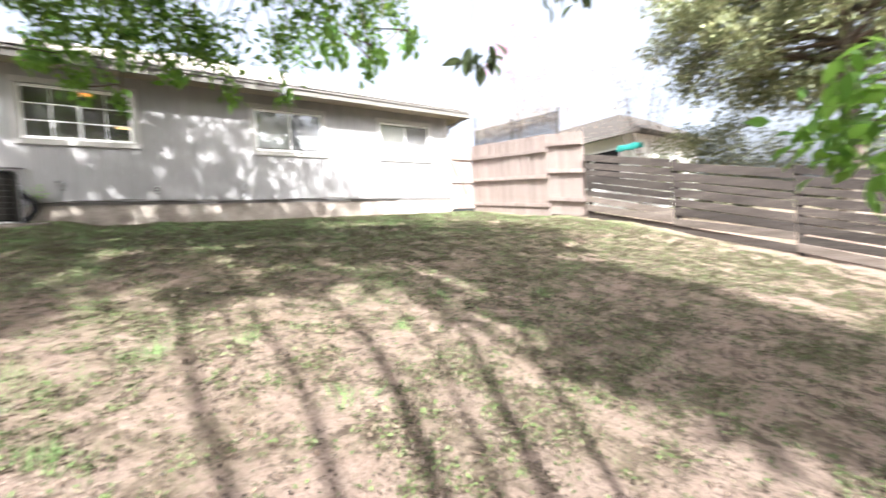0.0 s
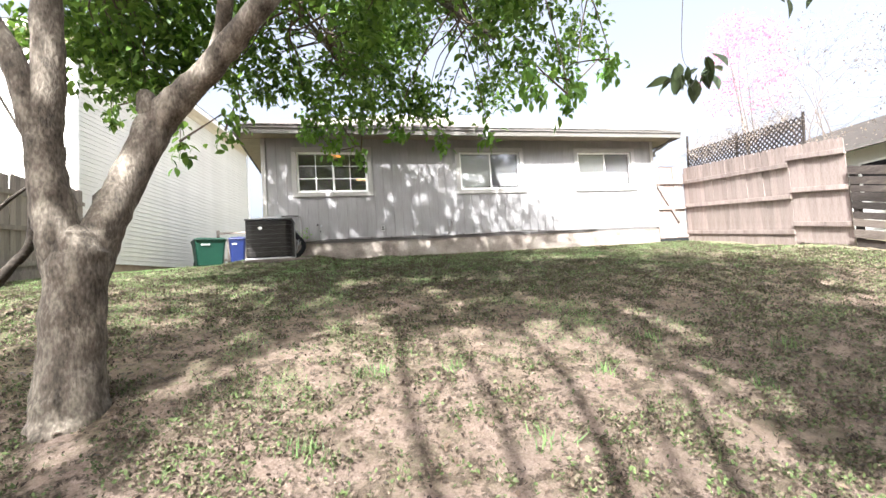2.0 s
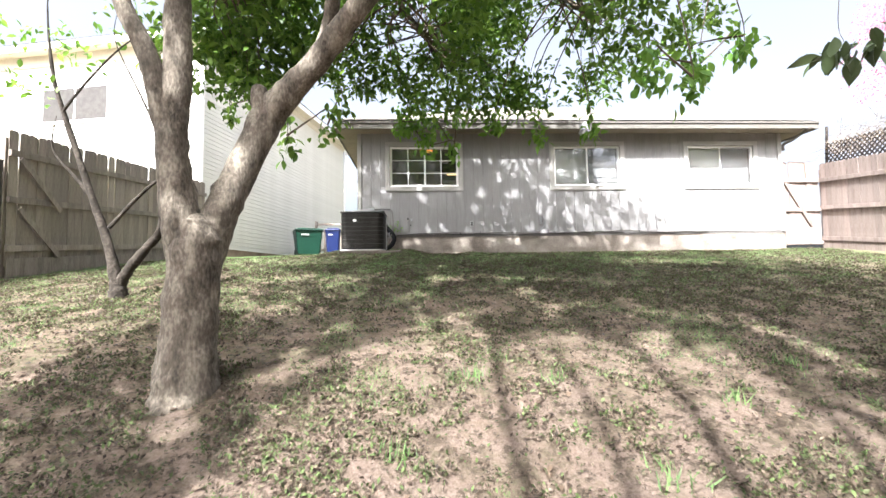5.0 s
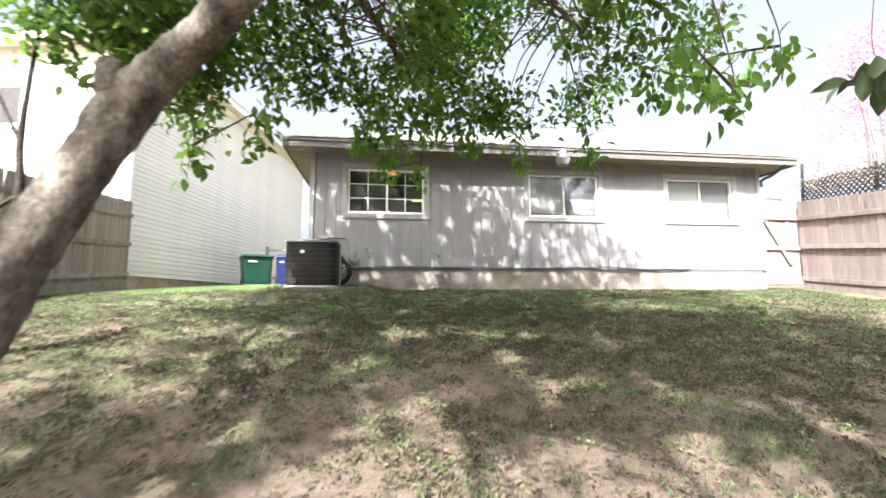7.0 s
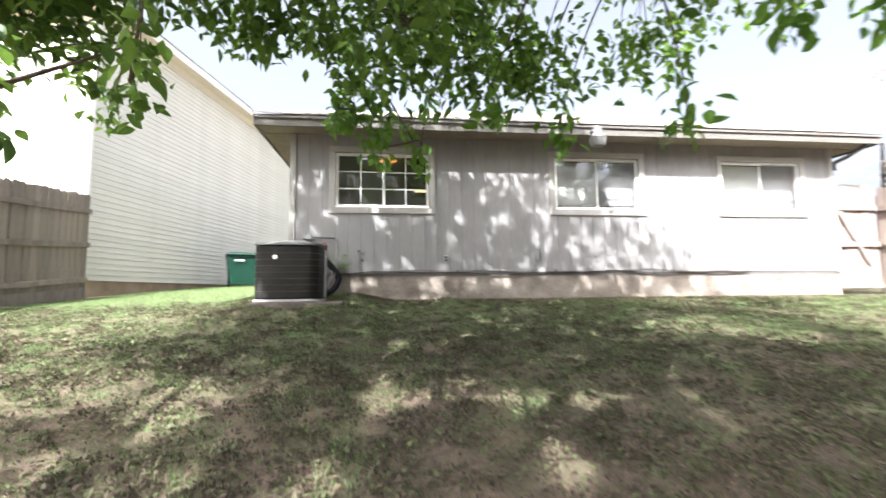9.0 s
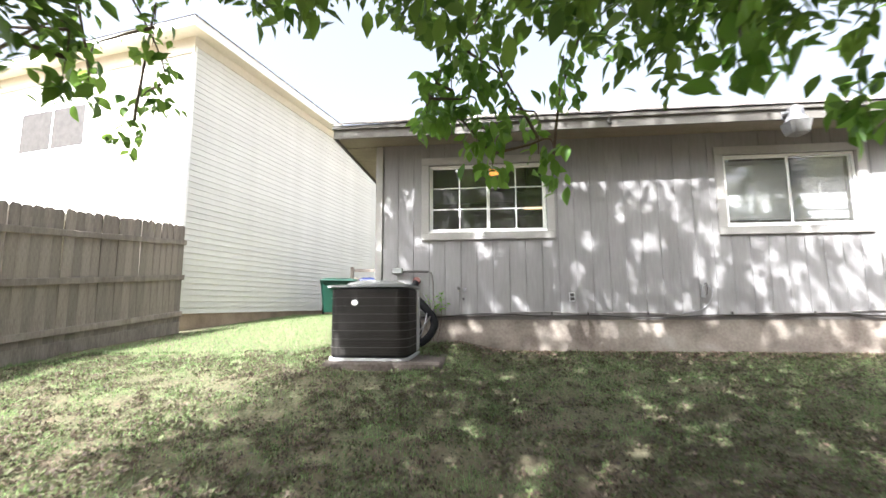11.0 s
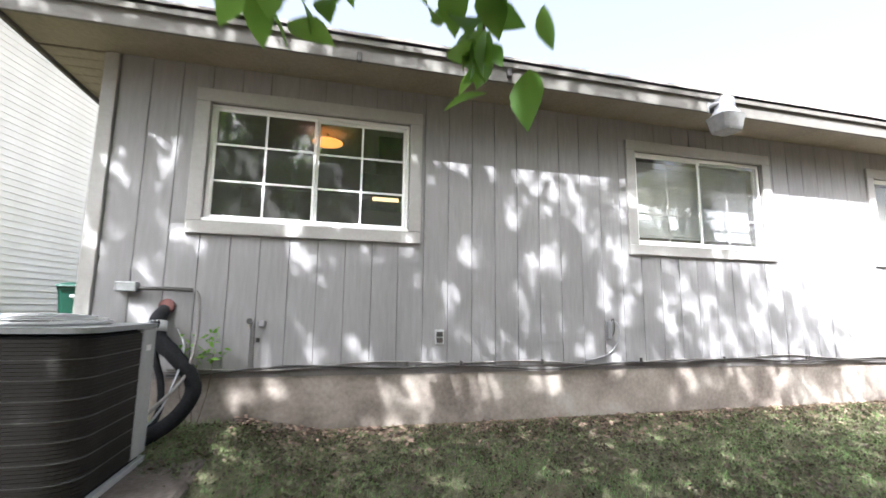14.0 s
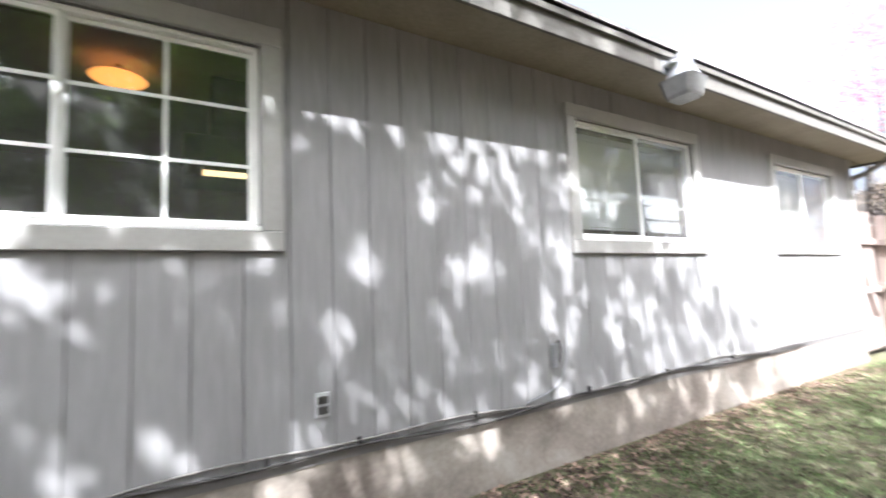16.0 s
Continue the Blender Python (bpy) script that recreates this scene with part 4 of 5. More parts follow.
def build_main_tree():
    rng = np.random.default_rng(21)
    t = empty("tree", (0, 0, 0))
    tagged(t, "forked shade tree with scaly grey bark and fresh green leaves", "tree")
    trunk = [(-1.59, 2.62, 0.62, 0.25), (-1.59, 2.63, 0.78, 0.2), (-1.59, 2.64, 0.92, 0.168), (-1.585, 2.65, 1.15, 0.15), (-1.58, 2.66, 1.45, 0.146), (-1.575, 2.68, 1.68, 0.15), (-1.57, 2.70, 1.82, 0.12), (-1.57, 2.71, 1.88, 0.06)]
    V, F = limb(trunk, 28, 10, 0.12)
    link("trunk", mesh("trunk", V, F), M_BARK, t, smooth=True)
    right = [(-1.55, 2.67, 1.45, 0.10), (-1.51, 2.74, 1.78, 0.113), (-1.41, 2.86, 2.13, 0.104), (-1.32, 2.94, 2.42, 0.106), (-1.24, 2.98, 2.62, 0.108), (-1.02, 2.93, 2.84, 0.086), (-0.8, 2.86, 3.06, 0.079), (-0.54, 2.78, 3.36, 0.073), (-0.18, 2.95, 3.9, 0.065), (0.3, 3.3, 4.5, 0.052), (0.8, 3.7, 5.2, 0.04), (1.1, 4.2, 6.0, 0.02)]
    left = [(-1.59, 2.66, 1.45, 0.10), (-1.64, 2.67, 1.75, 0.112), (-1.68, 2.67, 2.0, 0.1), (-1.71, 2.66, 2.3, 0.088), (-1.69, 2.66, 2.75, 0.08), (-1.69, 2.66, 3.3, 0.072), (-1.62, 2.77, 4.0, 0.06), (-1.45, 3.1, 4.9, 0.05), (-1.2, 3.6, 5.9, 0.03)]
    left2 = [(-1.705, 2.65, 2.2, 0.045), (-1.765, 2.635, 2.5, 0.064), (-1.83, 2.62, 2.8, 0.06), (-2.0, 2.6, 3.18, 0.05), (-2.2, 2.7, 3.7, 0.04), (-2.5, 3.0, 4.4, 0.03), (-2.7, 3.5, 5.2, 0.015)]
    stub = [(-1.26, 2.97, 2.52, 0.06), (-1.285, 2.955, 2.66, 0.08), (-1.31, 2.94, 2.76, 0.055), (-1.32, 2.94, 2.79, 0.03)]
    up = [(-0.99, 2.93, 2.86, 0.06), (-0.86, 2.95, 3.15, 0.052), (-0.72, 2.8, 3.6, 0.045), (-0.5, 3.3, 4.4, 0.035), (-0.2, 4.0, 5.3, 0.02)]
    reach = [(-0.1, 2.95, 3.9, 0.05), (0.5, 3.7, 4.35, 0.045), (1.2, 4.6, 4.7, 0.035), (1.9, 5.4, 4.9, 0.025), (2.4, 6.0, 5.1, 0.012)]
    reach2 = [(-0.72, 2.8, 3.6, 0.045), (-0.6, 3.8, 4.2, 0.04), (-0.4, 4.9, 4.6, 0.03), (-0.1, 6.0, 4.8, 0.02), (0.1, 6.7, 4.7, 0.01)]
    reach3 = [(0.35, 3.3, 4.5, 0.045), (1.3, 3.5, 4.8, 0.035), (2.3, 3.9, 5.0, 0.025), (3.2, 4.4, 5.0, 0.012)]
    reach4 = [(-1.62, 2.75, 4.0, 0.045), (-2.0, 3.6, 4.5, 0.035), (-2.4, 4.8, 4.9, 0.02), (-2.6, 5.8, 5.0, 0.01)]
    paths = [right, left, left2, stub, up, reach, reach2, reach3, reach4]
    for i, p in enumerate(paths):
        V, F = limb(p, 16 if i < 2 else 10)
        link("limb", mesh("limb", V, F), M_BARK, t, smooth=True)
    starts = np.concatenate([smooth_path(p, 4)[len(smooth_path(p, 4)) // 3:] for p in paths if p is not stub])
    # clumps of leaves in an uneven crown with gaps
    centres = []
    while len(centres) < 1050:
        u = rng.uniform(-1, 1, 3)
        r = np.linalg.norm(u)
        if r > 1 or r < 0.35:
            continue
        c = np.array((0.5, 4.9, 6.5)) + u * (3.9, 2.4, 3.1)
        low = 3.55 + 0.06 * abs(c[0]) + 0.25 * max(0, 4.3 - c[1]) + 0.25 * noise.noise((c[0] * 1.1, c[1] * 1.1, 2))
        if c[2] < low or noise.noise((c[0] * 0.75, c[1] * 0.75, c[2] * 0.75)) < -0.02:
            continue
        if c[2] > 5.6 and noise.noise((c[0] * 1.5, c[1] * 1.5, c[2] * 1.5 + 9)) < 0.06:
            continue
        s = WALL_Y - c[1]
        if c[0] + 0.5 * s > 3.2 + 1.1 * (4.3 - (c[2] - 1.29 * s)) and c[2] - 1.29 * s > 1.6:
            continue
        centres.append(c)
    while len(centres) < 1160:
        u = rng.uniform(-1, 1, 3)
        c = np.array((-1.5, 5.6, 7.9)) + u * (1.5, 1.3, 1.6)
        if np.linalg.norm(u) < 1 and noise.noise((c[0] * 1.3, c[1] * 1.3, c[2] * 1.3)) > -0.1:
            centres.append(c)
    while len(centres) < 1330:
        u = rng.uniform(-1, 1, 3)
        c = np.array((-2.5, 4.3, 5.9)) + u * (1.4, 1.6, 1.5)
        if np.linalg.norm(u) < 1 and noise.noise((c[0] * 1.1, c[1] * 1.1, c[2] * 1.1 + 4)) > -0.08:
            centres.append(c)
    while len(centres) < 1530:
        u = rng.uniform(-1, 1, 3)
        c = np.array((-2.7, 6.3, 6.9)) + u * (1.5, 1.2, 1.2)
        if np.linalg.norm(u) < 1:
            centres.append(c)
    while len(centres) < 1600:
        u = rng.uniform(-1, 1, 3)
        c = np.array((-2.3, 4.95, 4.15)) + u * (0.85, 0.6, 0.6)
        if np.linalg.norm(u) < 1 and noise.noise(tuple(c * 2.2)) > -0.1:
            centres.append(c)
    centres = np.array(centres)
    P = sun_flecks(crown_points(rng, centres, 66, (0.30, 0.30, 0.25)), -0.12, 4.0)
    link("crown", leaves_mesh("crown", P, 0.102, M_LEAF, rng), None, t)
    V, F = join_data(branch_out(rng, starts, centres[::2], 0.02))
    tagged(link("twig_rest", mesh("twig_rest", V, F), M_TWIG, t, smooth=True), kind="stuff")
    # low hanging sprays: brighter sunlit leaf colour in the east, darker crown leaf west
    sprays = ((-2.2, 6.4, 3.85), (-2.45, 6.5, 3.65), (-2.1, 6.2, 4.1), (-2.6, 6.3, 3.9), (-0.35, 6.7, 3.85), (-0.5, 6.65, 3.78), (-0.2, 6.7, 3.62), (-0.1, 6.85, 3.46), (0.3, 6.86, 3.38), (0.38, 6.75, 3.92), (-0.55, 6.9, 3.85), (-0.3, 6.6, 4.1), (-1.9, 4.9, 3.5), (-1.5, 4.2, 2.75), (-2.3, 5.9, 3.9), (-2.7, 5.8, 3.7), (2.9, 4.6, 3.7), (3.3, 4.6, 3.9), (2.7, 3.7, 3.5), (-0.02, 6.63, 3.7), (0.22, 6.95, 3.6), (-0.53, 7.3, 4.1), (1.41, 5.82, 3.31), (1.67, 4.7, 3.06), (0.74, 5.41, 3.34), (1.96, 3.33, 2.94), (1.55, 3.2, 3.0), (-0.15, 6.4, 3.8), (0.6, 6.9, 4.35), (-2.0, 5.6, 3.55), (-2.5, 5.3, 3.45), (-1.2, 4.6, 3.0), (-1.0, 4.3, 3.1), (2.6, 4.3, 3.55), (2.3, 4.6, 3.6))
    chunks, pts, hung, shade = [], [], [], []
    for s in sprays:
        s = np.array(s)
        d = np.linalg.norm((starts[:, :3] - s) * (1, 1, 0.6), axis=1)
        a = starts[int(np.argmin(d))]
        near = [q for q in hung if 0.05 < np.linalg.norm(q - s) < 0.75]
        if near:
            a = np.array((*near[-1], 0.01))
            a[2] += 0.12
        hung.append(s)
        v = s - a[:3]
        m = a[:3] + v * 0.6 + (0, 0, 0.12 + 0.12 * np.linalg.norm(v))
        path = smooth_path([(*a[:3], 0.012), (*m, 0.008), (*(s + (0, 0, 0.28)), 0.005), (*s, 0.002)], 10)
        chunks.append(tube_data(path, 5))
        tail = path[len(path) * 2 // 3:, :3]
        own = [q + rng.normal(0, 0.045, (2, 3)) for q in tail]
        own.append(s + rng.normal(0, 0.06, (15, 3)) * (1.1, 1.1, 0.9))
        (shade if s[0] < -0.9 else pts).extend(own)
    V, F = join_data(chunks)
    tagged(link("hanging_stem_rest", mesh("hanging_stem_rest", V, F), M_TWIG, t, smooth=True), kind="stuff")
    pts = np.concatenate(pts)
    pts = pts[~((pts[:, 1] > 6.92) & (pts[:, 2] < 3.75))]
    link("hanging_leaves", leaves_mesh("hanging_leaves", pts, 0.105, M_LEAF_SUN, rng, droop=0.8, shape=BROAD, faces=BROAD_F), None, t, "hanging leaves coloured bright green as if in sun")
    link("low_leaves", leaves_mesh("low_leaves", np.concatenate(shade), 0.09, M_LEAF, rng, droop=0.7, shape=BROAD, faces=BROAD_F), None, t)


build_main_tree()


def build_tree(label, base, height, crown_c, crown_r, clumps, per, leaf, material, seed, trunk_r=0.12, sieve=None, spread=(0.5, 0.5, 0.4), shape=SMALL, faces=SMALL_F, stems=1, bend=0.4, gap=-0.15, bark=None, twig=None):
    rng = np.random.default_rng(seed)
    t = empty("tree", (0, 0, 0))
    tagged(t, label, "tree")
    starts = []
    c0 = np.array(crown_c)
    for k in range(stems):
        b = np.array((*base, ground_z(*base) - 0.15)) + ((rng.normal(0, 0.12), rng.normal(0, 0.12), 0) if stems > 1 else 0)
        top = c0 + rng.normal(0, 0.5, 3) * (crown_r[0] * 0.5, crown_r[1] * 0.5, 0.3) + (0, 0, crown_r[2] * 0.4)
        p = [(*b, trunk_r * 1.3)]
        for s in (0.08, 0.3, 0.55, 0.8, 1.0):
            q = b + (top - b) * s + rng.normal(0, bend * 0.2, 3) * (1, 1, 0.2)
            p.append((*q, trunk_r * (1 - 0.85 * s)))
        V, F = limb(p, 10)
        link("trunk", mesh("trunk", V, F), bark or M_BARK, t, smooth=True)
        path = smooth_path(p, 5)
        starts.append(path[len(path) // 2:])
    starts = np.concatenate(starts)
    centres = []
    while len(centres) < clumps:
        u = rng.uniform(-1, 1, 3)
        if np.linalg.norm(u) > 1:
            continue
        c = c0 + u * crown_r
        if noise.noise(tuple(c * 0.9)) < gap:
            continue
        centres.append(c)
    centres = np.array(centres)
    P = crown_points(rng, centres, per, spread)
    if sieve is not None:
        P = sun_flecks(P, sieve, 1.5)
    link("crown", leaves_mesh("crown", P, leaf, material, rng, shape=shape, faces=faces), None, t)
    V, F = join_data(branch_out(rng, starts, centres[::2], trunk_r * 0.25))
    tagged(link("branch_rest", mesh("branch_rest", V, F), twig or M_TWIG, t, smooth=True), kind="stuff")
    return t

# trees behind the walker: they shade the lawn and show in the window glass
def build_fan_tree():
    """A tree whose stems fan out from a low fork, their tops drawn together in one flat crown."""
    rng = np.random.default_rng(60)
    t = empty("tree", (0, 0, 0))
    tagged(t, "tall shade tree with slender stems fanning from a low fork", "tree")
    fork = (-0.95, -2.9, 1.7)
    V, F = limb([(-0.95, -2.9, -0.75, 0.16), (-0.95, -2.9, -0.3, 0.12), (-0.96, -2.92, 0.7, 0.105), (*fork, 0.1)], 14)
    link("trunk", mesh("trunk", V, F), M_BARK, t, smooth=True)
    starts, centres = [], []
    for x1, x2, x3, r in ((-2.04, -2.35, -2.75, 0.042), (-1.68, -1.9, -2.4, 0.03), (-1.27, -1.4, -1.65, 0.045), (-0.73, -0.7, -0.6, 0.04), (-0.98, -1.02, -1.2, 0.022), (-0.3, -0.15, 0.5, 0.024)):
        p = [(fork[0], fork[1], fork[2] - 0.1, r * 1.6), (fork[0] + (x1 - fork[0]) * 0.5, -2.9 + rng.normal(0, 0.05), 3.9, r * 1.25), (x1, -2.9, 6.25, r), (x2, -2.88, 7.3, r * 0.85), ((x2 + x3) / 2, -2.3, 8.4, r * 0.6), (x3, -1.5, 9.4, r * 0.3)]
        V, F = limb(p, 10)
        link("stem", mesh("stem", V, F), M_BARK, t, smooth=True)
        path = smooth_path(p, 5)
        starts.append(path[len(path) * 3 // 4:])
        for k in range(60):
            centres.append(np.array((x3, -1.35, 9.35)) + rng.uniform(-1, 1, 3) * (1.05, 1.6, 0.3))
    centres = np.array(centres)
    P = sun_flecks(crown_points(rng, centres, 90, (0.45, 0.5, 0.16)), 0.03, 1.7)
    link("crown", leaves_mesh("crown", P, 0.18, M_LEAF_DARK, rng, shape=SMALL, faces=SMALL_F), None, t)
    V, F = join_data(branch_out(rng, np.concatenate(starts), centres[::2], 0.014))
    tagged(link("branch_rest", mesh("branch_rest", V, F), M_TWIG, t, smooth=True), kind="stuff")


build_fan_tree()
build_tree("tall shade tree with a wide high crown", (1.6, -5.9), 9, (0.35, -4.3, 8.6), (1.35, 2.9, 0.4), 260, 85, 0.18, M_LEAF_DARK, 32, sieve=-0.3, trunk_r=0.14, spread=(0.42, 0.45, 0.2), stems=2, bend=0.6, gap=-0.6)
build_tree("tall shade tree with an open flat crown", (2.8, -3.4), 9, (0.9, -1.5, 9.3), (1.9, 1.7, 0.3), 170, 85, 0.18, M_LEAF_DARK, 41, sieve=-0.05, trunk_r=0.12, spread=(0.45, 0.45, 0.18), bend=0.6, gap=-0.5)
build_tree("leafy tree with a low crown", (-5.2, -3.8), 6, (-3.75, -1.3, 6.3), (0.8, 1.25, 0.5), 110, 75, 0.15, M_LEAF_DARK, 33, sieve=-0.06, trunk_r=0.11, spread=(0.42, 0.42, 0.3), bend=0.5, gap=-0.3)
build_tree("tall shade tree with an open crown", (-4.9, -4.8), 8, (-4.4, -1.5, 8.9), (1.2, 2.0, 0.3), 70, 80, 0.17, M_LEAF_DARK, 44, sieve=0.06, trunk_r=0.09, spread=(0.4, 0.4, 0.18), bend=0.4, gap=-0.3)
for k_, (x_, y_, w_, d_) in enumerate(((-2.5, -10.6, 3.6, 2.2), (3.2, -11.0, 3.6, 2.2), (8.8, -10.2, 3.6, 2.2), (-8.6, -9.0, 3.8, 2.4), (14.0, -7.0, 3.6, 2.6))):
    build_tree("dense dark live oak behind the lawn", (x_, y_), 6, (x_, y_ - 0.1, 6.2), (w_, d_, 6.6), 380, 60, 0.24, M_LEAF_DARK, 34 + 20 * k_, trunk_r=0.22, spread=(0.55, 0.55, 0.45), gap=0.02)
# trees beyond the east fence
build_tree("wide olive-green live oak beyond the fence", (12.2, 1.6), 6, (12.0, 1.8, 6.2), (2.6, 3.6, 2.7), 340, 130, 0.13, M_LEAF_OLIVE, 36, trunk_r=0.25, spread=(0.5, 0.5, 0.4))
build_tree("low olive-green shrub beyond the slat fence", (14.0, 4.8), 3, (14.0, 4.8, 2.6), (1.5, 2.0, 1.5), 120, 70, 0.12, M_LEAF_OLIVE, 51, trunk_r=0.06, stems=3)
build_tree("low olive-green shrub beyond the slat fence", (14.6, 0.2), 3, (14.6, 0.2, 1.6), (1.6, 2.8, 1.8), 150, 70, 0.12, M_LEAF_OLIVE, 52, trunk_r=0.06, stems=3)
build_tree("redbud with pale pink blossom on bare branches", (11.8, 9.9), 6, (11.7, 9.7, 7.0), (1.3, 1.3, 1.5), 110, 34, 0.06, M_LEAF_PINK, 37, trunk_r=0.035, spread=(0.35, 0.35, 0.3), stems=4, bark=M_PALE_TWIG, twig=M_PALE_TWIG)
build_tree("bare thin-branched tree just coming into bud", (10.6, 7.4), 6, (10.6, 7.2, 5.2), (1.5, 1.8, 1.6), 420, 3, 0.05, M_VINE, 38, trunk_r=0.022, spread=(0.4, 0.4, 0.3), stems=8, bend=0.9, bark=M_PALE_TWIG, twig=M_PALE_TWIG)
build_tree("bare thin-branched tree just coming into bud", (11.2, 5.6), 6, (11.0, 5.4, 5.0), (1.4, 1.5, 1.5), 420, 3, 0.05, M_VINE, 39, trunk_r=0.022, spread=(0.4, 0.4, 0.3), stems=8, bend=0.9, bark=M_PALE_TWIG, twig=M_PALE_TWIG)
build_tree("sapling with bright yellow-green leaves", (3.35, -0.35), 2, (2.95, 0.12, 1.75), (0.45, 0.35, 0.45), 16, 14, 0.13, M_LEAF_SUN, 40, trunk_r=0.018, spread=(0.2, 0.2, 0.2), shape=LEAF, faces=LEAF_F)


def build_spray():
    """A leafy twig end that hangs into the yard from the high tree, each leaf a part."""
    rng = np.random.default_rng(8)
    for at, top, count in (((3.96, 4.0, 3.74), (3.7, 2.6, 7.4), 28), ((4.6, 3.0, 4.25), (4.2, 1.6, 7.8), 18)):
        t = empty("leafy_twig", (0, 0, 0))
        tagged(t, "thin twig hanging from a high crown with drooping green leaves", "branch")
        at, top = np.array(at), np.array(top)
        p = [(*top, 0.008), (*(top * 0.5 + at * 0.5 + (0.1, 0.3, 0.2)), 0.006), (*(at + (-0.02, 0, 0.4)), 0.004), (*at, 0.0025)]
        tube("twig", p, M_TWIG, t, 5)
        for k in range(count):
            q = at + rng.normal(0, 1, 3) * (0.17, 0.15, 0.05)
            me = leaves_mesh("leaf", q[None], 0.26, M_LEAF_DARK, rng, droop=0.8, shape=BROAD, faces=BROAD_F)
            link("leaf", me, None, t)


build_spray()


def build_shrub():
    t = empty("small_bare_tree", (0, 0, 0))
    tagged(t, "small crooked multi-stemmed tree with nearly bare stems", "tree")
    stems = ([(-3.32, 4.65, 1.2, 0.15), (-3.32, 4.65, 1.38, 0.12), (-3.34, 4.65, 1.52, 0.085), (-3.45, 4.65, 1.94, 0.06), (-3.61, 4.65, 2.37, 0.048), (-3.83, 4.62, 3.05, 0.038), (-4.0, 4.6, 3.62, 0.026), (-4.09, 4.6, 4.33, 0.012)],
             [(-3.33, 4.65, 1.36, 0.09), (-3.27, 4.65, 1.55, 0.075), (-3.07, 4.65, 1.82, 0.064), (-2.91, 4.65, 2.05, 0.054), (-2.90, 4.66, 2.6, 0.044), (-2.95, 4.68, 3.11, 0.034), (-2.91, 4.7, 4.07, 0.016)],
             [(-3.43, 4.65, 2.05, 0.03), (-3.17, 4.66, 2.36, 0.026), (-2.94, 4.68, 2.58, 0.02), (-2.7, 4.75, 2.75, 0.01)],
             [(-3.58, 4.65, 2.34, 0.03), (-3.76, 4.64, 2.56, 0.022), (-4.0, 4.63, 2.87, 0.012)],
             [(-3.9, 4.6, 3.25, 0.02), (-3.7, 4.65, 3.6, 0.016), (-3.4, 4.7, 4.0, 0.012), (-3.0, 4.8, 4.4, 0.006)],
             [(-2.95, 4.68, 3.0, 0.02), (-3.2, 4.7, 3.5, 0.015), (-3.5, 4.75, 4.1, 0.008)])
    for s in stems:
        s = [(x, y, z, r * 0.72) for x, y, z, r in s]
        s.append((s[-1][0] + 0.02, s[-1][1], s[-1][2] + 0.35, 0.003))
        V, F = limb(s, 10, 6, 0.2)
        link("stem", mesh("stem", V, F), M_BARK_DARK, t, smooth=True)
    rng = np.random.default_rng(12)
    c = np.array([(-4.05, 4.6, 4.1), (-4.4, 4.5, 4.0), (-4.6, 4.4, 3.7), (-3.8, 4.7, 3.9), (-3.0, 4.8, 4.3), (-2.9, 4.7, 3.8), (-4.2, 4.5, 3.5), (-3.4, 4.7, 4.2), (-4.8, 4.5, 3.95), (-3.6, 4.7, 4.6)])
    link("crown", leaves_mesh("crown", crown_points(rng, c, 34, (0.32, 0.3, 0.2)), 0.085, M_LEAF_SUN, rng), None, t)


build_shrub()


# ---- air conditioner ----
def rounded_outline(x0, x1, y0, y1, r, r2=None, n=7):
    pts = []
    for cx, cy, a, rr in ((x1, y0, -90, r), (x1, y1, 0, r2 or r), (x0, y1, 90, r2 or r), (x0, y0, 180, r)):
        ox, oy = (cx - rr if cx == x1 else cx + rr), (cy - rr if cy == y1 else cy + rr)
        for k in range(n + 1):
            w = radians(a + 90 * k / n)
            pts.append((ox + rr * math.cos(w), oy + rr * math.sin(w)))
    return pts


def prism(outline, z0, z1, bm=None):
    bm = bm or bmesh.new()
    a = [bm.verts.new((x, y, z0)) for x, y in outline]
    b = [bm.verts.new((x, y, z1)) for x, y in outline]
    n = len(a)
    for i in range(n):
        j = (i + 1) % n
        bm.faces.new((a[i], a[j], b[j], b[i]))
    bm.faces.new(list(reversed(a)))
    bm.faces.new(b)
    return bm


